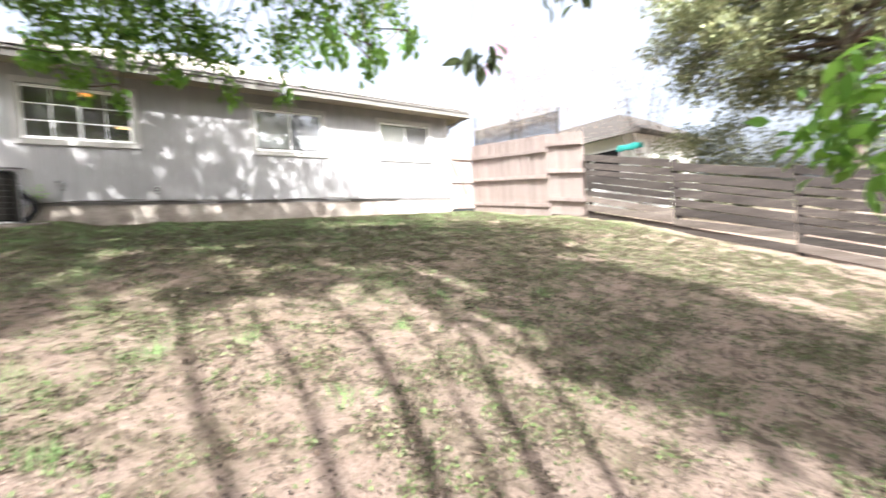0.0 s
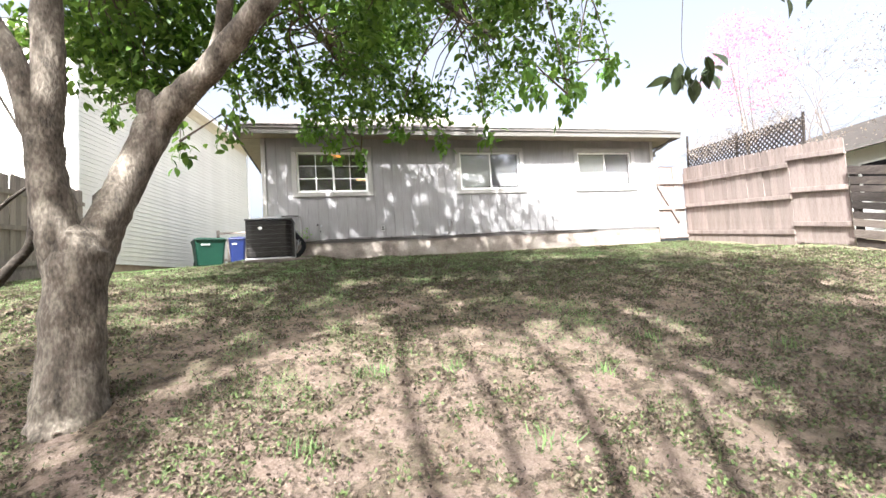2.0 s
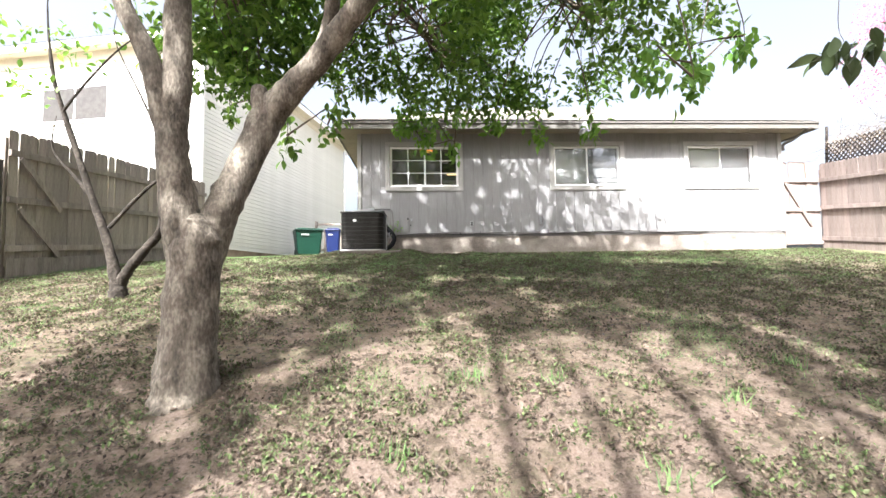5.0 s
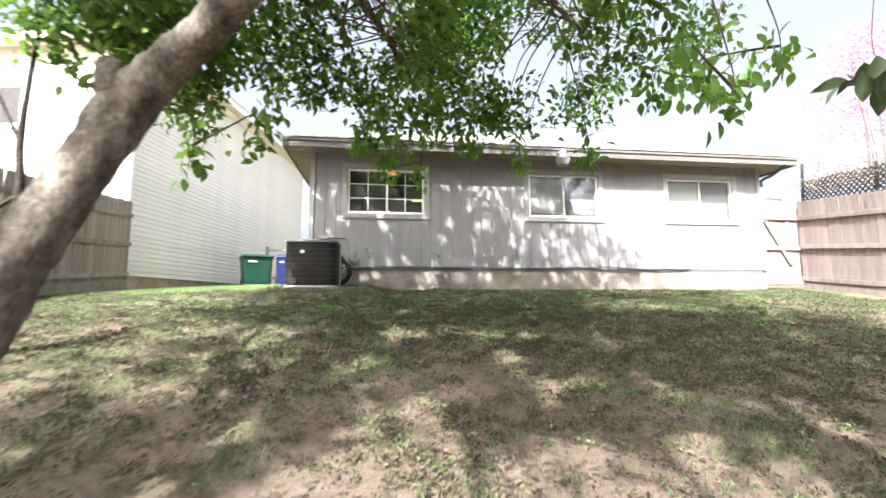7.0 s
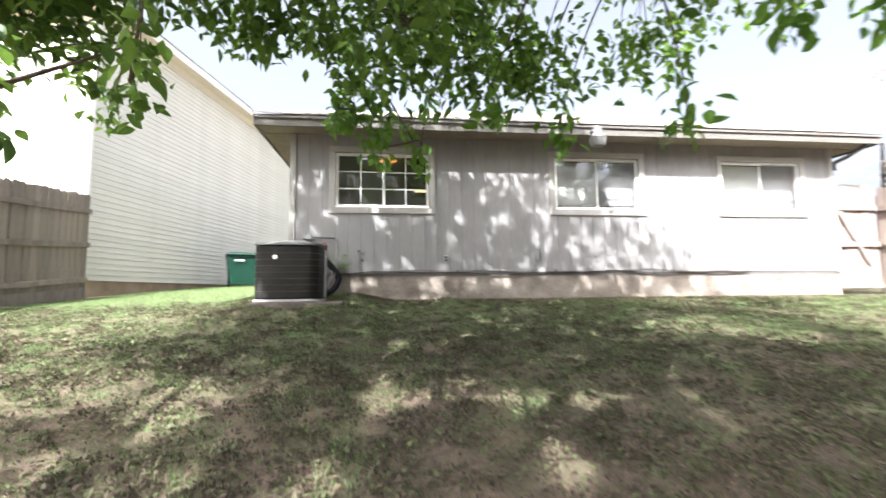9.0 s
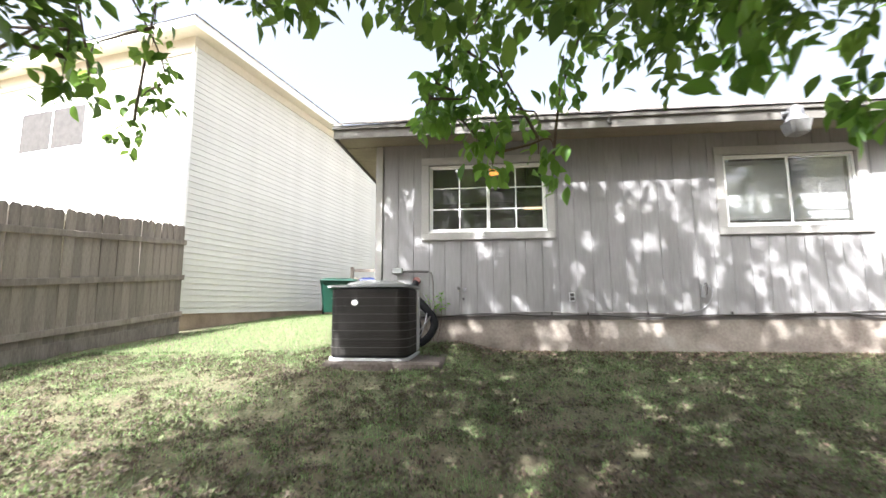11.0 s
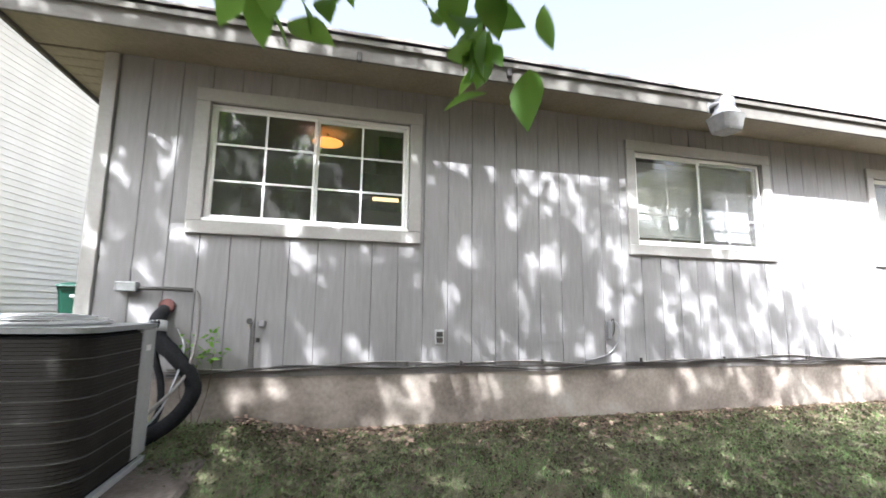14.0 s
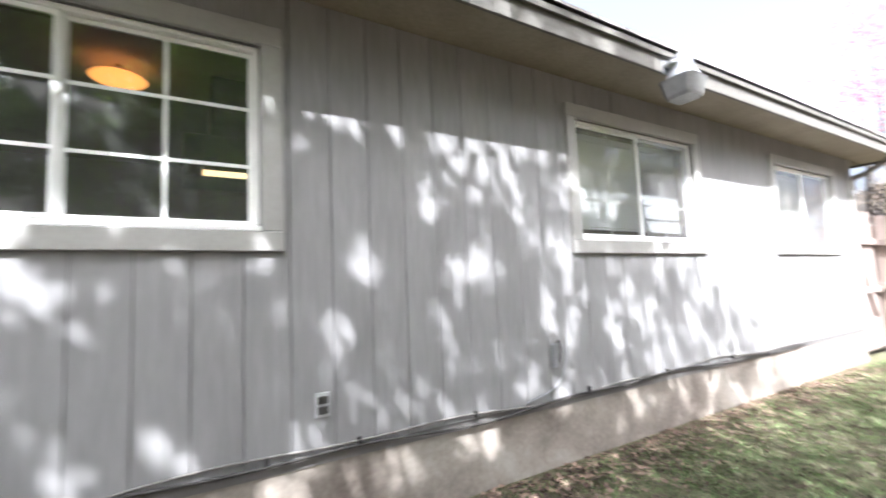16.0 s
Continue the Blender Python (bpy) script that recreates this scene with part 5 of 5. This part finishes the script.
def build_ac():
    p = empty("equipment_pad", (0, 0, 0))
    tagged(p, "weathered concrete equipment pad set into the lawn", "concrete pad")
    bm = box(-1.77, -0.60, 8.19, 9.50, 1.70, 2.022, 0.02)
    part("slab", bm, mat("mossy_dark_concrete", [(0.055, 0.044, 0.036), (0.10, 0.083, 0.07), (0.15, 0.13, 0.11)], 0.95, 4, 40, 0.5), p)
    ac = empty("air_conditioner", (-1.745, 8.265, 2.024))
    tagged(ac, "dark grey louvred air conditioning unit on a concrete pad", "air conditioner")
    W, D, H = 0.805, 0.72, 0.742
    mat_wire = mat("scuffed_steel_wire", [(0.07, 0.067, 0.062), (0.12, 0.115, 0.108)], 0.5)
    part("base_pan", prism(rounded_outline(-0.012, W + 0.012, -0.012, D + 0.012, 0.11, 0.03), 0.0, 0.026), M_AC_GREY, ac)
    part("coil", prism(rounded_outline(0.014, W - 0.014, 0.014, D - 0.014, 0.1, 0.03), 0.027, H - 0.03), M_BLACK, ac)
    # wrap of pressed louvres in eight bands
    for k in range(8):
        z0 = 0.05 + k * 0.0815
        band = bmesh.new()
        for j in range(5):
            zz = z0 + 0.002 + j * 0.0158
            prism(rounded_outline(0.0 + 0.001 * (j % 2), W - 0.001 * (j % 2), 0.0 + 0.001 * (j % 2), D, 0.13, 0.03), zz, zz + 0.0142, band)
        part("louvre_band", band, M_AC, ac)
        if k:
            part("wire_band", prism(rounded_outline(-0.002, W + 0.002, -0.002, D, 0.11, 0.03), z0 - 0.0042, z0 - 0.0004), mat_wire, ac)
    part("corner_panel", box(W - 0.035, W + 0.006, D - 0.17, D + 0.006, 0.046, H - 0.022, 0.006), M_AC_GREY, ac)
    part("rating_plate", box(W + 0.0062, W + 0.008, D - 0.12, D - 0.06, H - 0.14, H - 0.11), M_VINYL, ac)
    part("top_cover", prism(rounded_outline(-0.014, W + 0.014, -0.014, D + 0.014, 0.12, 0.035), H - 0.018, H + 0.006), M_BOX_GREY, ac)
    grille = empty("fan_grille")
    grille.parent = ac
    grille.location = (W / 2, D / 2, H + 0.006)
    for r, z in ((0.305, 0.012), (0.285, 0.03), (0.245, 0.038), (0.205, 0.044), (0.165, 0.048), (0.125, 0.05), (0.09, 0.052)):
        pts = [(r * math.cos(2 * math.pi * k / 24), r * math.sin(2 * math.pi * k / 24), z, 0.0042) for k in range(25)]
        V, F = tube_data([(a, b, c, 0.012 if r > 0.3 else 0.0045) for a, b, c, d in pts], 6)
        link("grille_ring", mesh("grille_ring", V, F), M_AC_GREY, grille)
    for k in range(8):
        w = math.pi * k / 4
        V, F = tube_data([(0.07 * math.cos(w), 0.07 * math.sin(w), 0.036, 0.004), (0.2 * math.cos(w), 0.2 * math.sin(w), 0.026, 0.004), (0.285 * math.cos(w), 0.285 * math.sin(w), 0.0, 0.004)], 6)
        link("grille_spoke", mesh("grille_spoke", V, F), M_AC_GREY, grille)
    part("motor_cap", cyl(0.085, 0.07, 0.0, 0.045, 20), M_AC, grille)
    part("fan_well", cyl(0.26, 0.26, 0.0005, 0.004, 28), M_BLACK, grille)
    bm = cyl(0.036, 0.03, 0, 0.006, 20)
    bmesh.ops.transform(bm, matrix=pose(0.27, -0.003, H - 0.175, 90) @ Matrix.Diagonal((1, 0.78, 1, 1)), verts=bm.verts)
    part("badge", bm, M_VINYL, ac, "small oval pale badge")
    # insulated refrigerant line from the unit to the wall
    hose = empty("refrigerant_line", (-0.075, 0, 0))
    tagged(hose, "thick black foam-insulated refrigerant line bent up to the wall", "pipe")
    tube("suction_line", [(-1.1, 8.9, 2.08, 0.042), (-0.97, 9.08, 2.08, 0.045), (-0.82, 9.25, 2.16, 0.047), (-0.735, 9.33, 2.3, 0.048), (-0.76, 9.36, 2.42, 0.048), (-0.87, 9.38, 2.55, 0.05), (-0.98, 9.4, 2.66, 0.054), (-1.0, 9.42, 2.78, 0.05), (-0.99, 9.5, 2.85, 0.04)], M_BLACK, hose, 14, 8, 0.05)
    tube("liquid_line", [(-0.93, 9.12, 2.09, 0.02), (-0.9, 9.28, 2.22, 0.021), (-0.93, 9.36, 2.38, 0.022), (-0.99, 9.4, 2.55, 0.022), (-1.0, 9.44, 2.7, 0.02)], M_BLACK, hose, 10, 8)
    tube("tape_wrap", [(-0.995, 9.405, 2.70, 0.057), (-1.0, 9.42, 2.77, 0.056)], M_AC_GREY, hose, 14, 2)
    part("collar", cyl(0.05, 0.05, -0.02, 0.02, 16), mat("red_sealant", [(0.05, 0.018, 0.014), (0.08, 0.03, 0.024)], 0.8), hose).matrix_basis = pose(-0.98, 9.505, 2.87, 80, 0, 0)
    part("label_tag", box(-0.012, 0.012, -0.004, 0.004, -0.02, 0.02, 0.001), M_VINYL, hose).matrix_basis = pose(-0.93, 9.06, 2.105, 0, 70, 40)
    whip = empty("electrical_whip", (0, 0, 0))
    tagged(whip, "grey flexible electrical conduit looping from unit to wall", "conduit")
    tube("conduit", [(-0.99, 8.75, 2.33, 0.011), (-0.97, 8.95, 2.25, 0.011), (-0.95, 9.15, 2.28, 0.011), (-0.86, 9.32, 2.42, 0.011), (-0.83, 9.4, 2.66, 0.011), (-0.85, 9.47, 2.9, 0.011), (-0.88, 9.5, 2.975, 0.011)], M_CABLE, whip, 8, 8)
    tube("control_wire", [(-0.99, 8.72, 2.36, 0.006), (-0.96, 8.9, 2.2, 0.006), (-0.93, 9.15, 2.25, 0.006), (-0.9, 9.32, 2.45, 0.006), (-0.9, 9.4, 2.6, 0.006), (-0.97, 9.48, 2.72, 0.006)], M_METAL, whip, 6, 8)
    box_ = empty("disconnect_box", (-1.36, 9.505, 2.965))
    tagged(box_, "small grey electrical box on the siding with a dark conduit", "electrical box")
    part("box", box(0, 0.125, -0.06, 0.006, 0, 0.065, 0.006), M_BOX_GREY, box_)
    tube("pipe", [(0.1, -0.025, 0.02, 0.013), (0.28, -0.025, 0.024, 0.013), (0.46, -0.022, 0.018, 0.013)], M_DARK, box_, 8)


build_ac()


# ---- small things on the back wall ----
def build_wall_things():
    y = WALL_Y - 0.009
    for n_, dz, yy, ph in ((1, 0.0, -0.012, 0.0), (2, -0.024, -0.014, 1.3)):
        c = empty("wall_cable", (0, y, 0))
        tagged(c, "thin weathered cable sagging along the foot of the siding", "cable")
        pts = []
        for k, x in enumerate(np.arange(-1.02, 6.4, 0.24)):
            s = 0.018 * math.sin(x * 1.9 + ph) + 0.012 * math.sin(x * 4.7 + ph * 2)
            pts.append((x, yy, 2.452 + dz + s, 0.0065 if n_ == 1 else 0.008))
        tube("cable", pts, M_CABLE if n_ == 1 else M_DARK, c, 6, 3)
        if n_ == 1:
            for x in (0.62, 1.05, 1.75, 2.7, 3.6, 4.6):
                part("cable_clip", box(x - 0.008, x + 0.008, yy - 0.012, 0, 2.44, 2.475, 0.002), M_DARK, c)
    o = empty("power_outlet", (0.872, y, 2.60))
    tagged(o, "weatherproof outdoor power outlet with two covers", "outlet")
    part("plate", box(-0.035, 0.035, -0.012, 0, 0, 0.115, 0.004), M_AC_GREY, o)
    for z in (0.015, 0.063):
        part("flap", box(-0.024, 0.024, -0.022, -0.0125, z, z + 0.036, 0.003), M_DARK, o)
    s = empty("garden_tap", (-0.515, y, 2.76))
    tagged(s, "old brass garden tap with a pipe down the siding", "tap")
    brass = mat("dull_brass", [(0.2, 0.18, 0.15), (0.3, 0.275, 0.235)], 0.5, metal=0.5)
    bm = cyl(0.011, 0.011, 0, 0.055, 12)
    bmesh.ops.transform(bm, matrix=pose(0, 0, 0, 90), verts=bm.verts)
    part("body", bm, brass, s)
    part("spout", cyl(0.008, 0.009, -0.035, 0.0, 12, (0, -0.048)), brass, s)
    bm = cyl(0.02, 0.02, 0, 0.007, 14)
    bmesh.ops.transform(bm, matrix=pose(0, -0.057, 0.012, 70), verts=bm.verts)
    part("handle", bm, M_DARK, s)
    part("pipe", cyl(0.006, 0.006, -0.30, -0.012, 8, (0, -0.01)), M_SIDING, s)
    h = empty("hose_bib_box", (-0.44, y, 2.755))
    tagged(h, "small metal fitting fixed to the siding", "fitting")
    part("bracket", box(-0.02, 0.02, -0.03, 0, -0.02, 0.025, 0.005), M_METAL, h)
    part("screw", cyl(0.012, 0.012, -0.13, -0.10, 10, (-0.02, -0.012)), M_DARK, h)
    w = empty("cable_entry", (2.40, y, 2.7))
    tagged(w, "cable splitter on the siding with a looped coax cable", "cable box")
    part("splitter", box(-0.03, 0.012, -0.03, 0, -0.06, 0.09, 0.005), M_METAL, w)
    tube("coax", [(0.0, -0.015, 0.09, 0.005), (0.06, -0.02, 0.08, 0.005), (0.09, -0.02, 0.0, 0.005), (0.05, -0.015, -0.12, 0.005), (-0.05, -0.013, -0.2, 0.005), (-0.26, -0.012, -0.246, 0.005)], M_METAL, w, 6, 8)
    tube("wire", [(0.0, -0.015, 0.07, 0.004), (0.03, -0.025, 0.11, 0.004), (0.035, -0.02, 0.0, 0.004), (0.0, -0.014, -0.05, 0.004)], M_DARK, w, 6, 6)
    # dusk-to-dawn lamp on the fascia
    L = empty("security_light", (3.28, 9.0, 4.42))
    tagged(L, "dusk-to-dawn security light with a cloudy square refractor under the eave", "outdoor light")
    bm = bmesh.new()
    n = 20
    rings = []
    for z, hw in ((0.0, 0.085), (0.02, 0.095), (0.12, 0.118), (0.135, 0.122)):
        rings.append([bm.verts.new((hw * max(-1, min(1, 1.25 * math.cos(2 * math.pi * k / n))), hw * max(-1, min(1, 1.25 * math.sin(2 * math.pi * k / n))), z)) for k in range(n)])
    for a, b in zip(rings, rings[1:]):
        for i in range(n):
            bm.faces.new((a[i], a[(i + 1) % n], b[(i + 1) % n], b[i]))
    bm.faces.new(list(reversed(rings[0])))
    bm.faces.new(rings[-1])
    part("refractor", bm, M_REFRACTOR, L)
    part("reflector", cyl(0.125, 0.085, 0.137, 0.2, 20), M_METAL, L, smooth=False)
    part("ballast_housing", cyl(0.082, 0.075, 0.201, 0.30, 20), M_METAL, L)
    part("photocell", cyl(0.03, 0.026, 0.301, 0.335, 14), M_REFRACTOR, L)
    tube("arm", [(-0.04, 0.09, 0.255, 0.022), (-0.07, 0.07, 0.255, 0.022), (-0.08, 0.02, 0.25, 0.022), (-0.05, -0.01, 0.25, 0.022)], M_METAL, L, 10)
    part("mounting_plate", box(-0.09, 0.0, 0.078, 0.091, 0.2, 0.30, 0.003), M_METAL, L)
    for x, z in ((0.15, 4.645), (1.3, 4.70)):
        k = empty("eave_bracket", (x, 9.085, z))
        tagged(k, "small rusty bracket on the fascia board", "bracket")
        part("hook", box(-0.018, 0.018, -0.03, 0.006, -0.03, 0.04, 0.006), M_DARK, k)
    # weed growing behind the line set
    rng = np.random.default_rng(4)
    wd = empty("wall_weed", (0, 0, 0))
    tagged(wd, "small leafy weed growing against the siding", "weed")
    for x, z in ((-0.9, 2.62), (-0.73, 2.58), (-0.82, 2.55)):
        tube("stem", [(-0.83, 9.47, 2.0, 0.004), (x - 0.02, 9.46, 2.3, 0.003), (x, 9.46, z, 0.002)], M_TWIG, wd, 5)
    P = np.array([(-0.9, 9.45, 2.62), (-0.73, 9.45, 2.58), (-0.82, 9.45, 2.52), (-0.75, 9.45, 2.66)]).repeat(16, axis=0) + rng.normal(0, 0.04, (64, 3)) * (1.2, 0.5, 1)
    link("leaf_cluster", leaves_mesh("leaf_cluster", P, 0.05, M_LEAF_SUN, rng), None, wd)


build_wall_things()


# ---- inside the first room ----
def build_room_things():
    p = empty("ceiling_light", (-0.08, 10.95, 4.70))
    tagged(p, "lit round amber glass ceiling light", "ceiling light")
    bm = bmesh.new()
    bmesh.ops.create_uvsphere(bm, u_segments=24, v_segments=10, radius=0.165, matrix=Matrix.Diagonal((1, 1, 0.15, 1)))
    part("shade", bm, M_AMBER, p, smooth=True)
    part("stem", cyl(0.012, 0.012, 0.05, 0.165, 10), M_DARK, p)
    h = empty("range_hood", (0.3, 10.75, 4.03))
    tagged(h, "dark kitchen hood with a lit strip lamp along its lower edge", "range hood")
    part("canopy", box(0, 0.62, 0.02, 0.5, 0, 0.3, 0.01), M_AC, h)
    part("chimney", box(0.18, 0.44, 0.1, 0.4, 0.301, 0.825, 0.004), M_AC, h)
    part("strip_lamp", box(0.12, 0.40, 0.0, 0.018, 0.0, 0.04, 0.004), M_WARM, h)


build_room_things()


# ---- bins and side gate ----
def build_bin(name, label, at, material, w, d, hgt, turn):
    b = empty(name, at, turn)
    tagged(b, label, "bin", group="wheelie bins")
    bm = bmesh.new()
    lo, hi = (0.41 * w, 0.4 * d), (0.5 * w, 0.5 * d)
    rings = []
    for z, s in ((0.06, 0.0), (hgt * 0.86, 0.9), (hgt * 0.87, 1.08), (hgt * 0.93, 1.08)):
        hw, hd = lo[0] + (hi[0] - lo[0]) * s, lo[1] + (hi[1] - lo[1]) * s
        rings.append([bm.verts.new((x, y, z)) for x, y in rounded_outline(-hw, hw, -hd, hd, 0.07, None, 3)])
    for a, c in zip(rings, rings[1:]):
        for i in range(len(a)):
            bm.faces.new((a[i], a[(i + 1) % len(a)], c[(i + 1) % len(a)], c[i]))
    bm.faces.new(list(reversed(rings[0])))
    bm.faces.new(rings[-1])
    part("body", bm, material, b)
    lid = bmesh.new()
    o = rounded_outline(-w * 0.53, w * 0.53, -d * 0.56, d * 0.54, 0.08, None, 4)
    a = [lid.verts.new((x, y, hgt * 0.935)) for x, y in o]
    c = [lid.verts.new((x * 0.97, y * 0.97, hgt * 0.965)) for x, y in o]
    e = [lid.verts.new((x * 0.72, y * 0.72, hgt * 1.01)) for x, y in o]
    for r, s in ((a, c), (c, e)):
        for i in range(len(r)):
            lid.faces.new((r[i], r[(i + 1) % len(r)], s[(i + 1) % len(r)], s[i]))
    lid.faces.new(list(reversed(a)))
    lid.faces.new(e)
    part("lid", lid, material, b)
    part("handle_bar", box(-w * 0.3, w * 0.3, d * 0.55, d * 0.6, hgt * 0.86, hgt * 0.9, 0.01), material, b)
    part("front_label", box(-w * 0.3, -w * 0.02, -d * 0.52, -d * 0.485, hgt * 0.74, hgt * 0.79), M_AC_GREY, b)
    for s in (-1, 1):
        bm = cyl(0.12, 0.12, -0.03, 0.03, 18)
        bmesh.ops.transform(bm, matrix=pose(s * w * 0.4, d * 0.42, 0.12, 0, 90, 0), verts=bm.verts)
        part("wheel", bm, M_BLACK, b)


build_bin("green_bin", "dark green plastic wheelie bin with closed lid", (-4.18, 15.45, 2.33), M_GREEN, 0.9, 0.94, 0.93, 22)
build_bin("blue_bin", "dark blue plastic recycling bin with closed lid", (-3.33, 15.6, 2.33), M_BLUE, 0.5, 0.6, 0.95, 8)


def build_side_gate():
    g = empty("side_gate", (-4.1, 16.6, 2.34))
    tagged(g, "low grey weathered wooden gate between the houses", "gate")
    for z in (0.25, 0.95, 1.2):
        part("rail", box(0, 0.95, -0.02, 0.02, z, z + 0.08, 0.004), M_WOOD_GREY, g)
    for k in range(5):
        part("slat", box(0.03 + k * 0.19, 0.12 + k * 0.19, 0.021, 0.04, 0.05, 1.05, 0.003), M_WOOD_GREY, g)
    part("post", box(-0.1, -0.01, -0.05, 0.05, -0.2, 1.35, 0.006), M_WOOD_GREY, g)


build_side_gate()


# ---- beyond the east fence ----
def build_lattice():
    p, q = Vector((9.2, 9.7)), Vector((8.85, 6.4))
    ln = (q - p).length
    L = empty("garden_lattice", (p.x, p.y, 3.84), math.degrees(math.atan2(q.y - p.y, q.x - p.x)))
    L.matrix_basis = pose(p.x, p.y, 3.86, 0, 5.0, math.degrees(math.atan2(q.y - p.y, q.x - p.x)))
    tagged(L, "brown diagonal lattice screen overgrown with dry vine", "lattice")
    hgt, sp = 0.6, 0.115
    k = -hgt
    while k < ln:
        for s, y in ((1, 0.0), (-1, 0.008)):
            a, b = max(0, -k), min(hgt, ln - k)
            if b - a > 0.05:
                x0, x1 = k + a, k + b
                z0, z1 = (a, b) if s > 0 else (hgt - a, hgt - b)
                d = Vector((x1 - x0, 0, z1 - z0))
                nrm = Vector((-d.z, 0, d.x)).normalized() * 0.017
                bm = bmesh.new()
                c = [bm.verts.new((x + nrm.x * t, y + yy, z + nrm.z * t)) for yy in (0, 0.007) for x, z, t in ((x0, z0, 1), (x1, z1, 1), (x1, z1, -1), (x0, z0, -1))]
                for f_ in ((0, 1, 2, 3), (7, 6, 5, 4), (0, 4, 5, 1), (1, 5, 6, 2), (2, 6, 7, 3), (3, 7, 4, 0)):
                    bm.faces.new([c[i] for i in f_])
                part("lath", bm, M_WOOD_DARK, L)
        k += sp
    for x in (0.0, ln * 0.5, ln):
        part("post", box(x - 0.022, x + 0.022, 0.02, 0.065, -2.2, hgt + (0.4 if x == 0 else 0.08), 0.005), M_WOOD_DARK, L)
    rng = np.random.default_rng(9)
    v = empty("dry_vine", (0, 0, 0))
    tagged(v, "tangled dry leafless vine over the lattice", "vine")
    P = []
    for k in range(2200):
        s = rng.random()
        at = p + (q - p) * s
        P.append((at.x + 0.15 + rng.normal(0, 0.2), at.y + rng.normal(0, 0.15), 4.2 - 0.2 * s + abs(rng.normal(0, 0.25 + 0.2 * s))))
    link("tendril_rest", leaves_mesh("tendril_rest", np.array(P), 0.34, M_VINE, rng, shape=np.array([(-0.012, 0, 0), (0.012, 0, 0), (0, 1, 0.3)]), faces=[(0, 1, 2)]), None, v)


build_lattice()


def build_east_house():
    h = empty("east_house", (15.6, 9.2, 0.2))
    tagged(h, "neighbouring house with pale walls and a brown hip roof", "house")
    part("wall", box(-1.6, 3.2, -2.0, 3.0, 0, 4.3), M_LAP, h)
    bm = bmesh.new()
    c = [bm.verts.new(v) for v in ((-2.1, -2.5, 4.05), (3.8, -2.5, 4.05), (3.8, 3.5, 4.05), (-2.1, 3.5, 4.05), (0, -0.7, 5.15), (0, 1.9, 5.15), (2.0, -0.7, 5.15), (2.0, 1.9, 5.15))]
    for f_ in ((0, 1, 6, 4), (1, 2, 7, 6), (2, 3, 5, 7), (3, 0, 4, 5), (4, 6, 7, 5), (3, 2, 1, 0)):
        bm.faces.new([c[i] for i in f_])
    part("roof", bm, M_ROOF_BROWN, h)
    part("fascia", box(-2.13, -2.1, -2.5, 3.5, 3.97, 4.06), M_FASCIA, h)
    for y in (-1.5, 0.6):
        w = empty("window", (-1.6, y, 2.6))
        w.parent = h
        part("window_frame", box(-0.05, 0.02, -0.06, 1.06, -0.06, 1.06, 0.01), M_VINYL, w)
        part("pane", box(-0.06, -0.052, 0.0, 1.0, 0.0, 1.0), M_BLACK, w)


build_east_house()


def build_tarp():
    t = empty("teal_cloth", (8.66, 4.5, 2.82))
    tagged(t, "teal canvas cloth draped over the old slat fence", "cloth")
    bm = bmesh.new()
    rows = []
    for i in range(9):
        s = i / 8
        a = (s - 0.5) * 2.4
        x, z = -0.075 * math.sin(a * 1.2), 0.14 - 0.16 * (a * a) * 0.5
        rows.append([bm.verts.new((x + 0.008 * math.sin(k * 1.9), -0.25 + 0.5 * k / 8, z + 0.012 * math.sin(k * 1.3 + i))) for k in range(9)])
    for a, b in zip(rows, rows[1:]):
        for i in range(8):
            bm.faces.new((a[i], a[i + 1], b[i + 1], b[i]))
    bmesh.ops.solidify(bm, geom=bm.faces[:], thickness=0.006)
    part("cloth", bm, M_TEAL, t)


build_tarp()
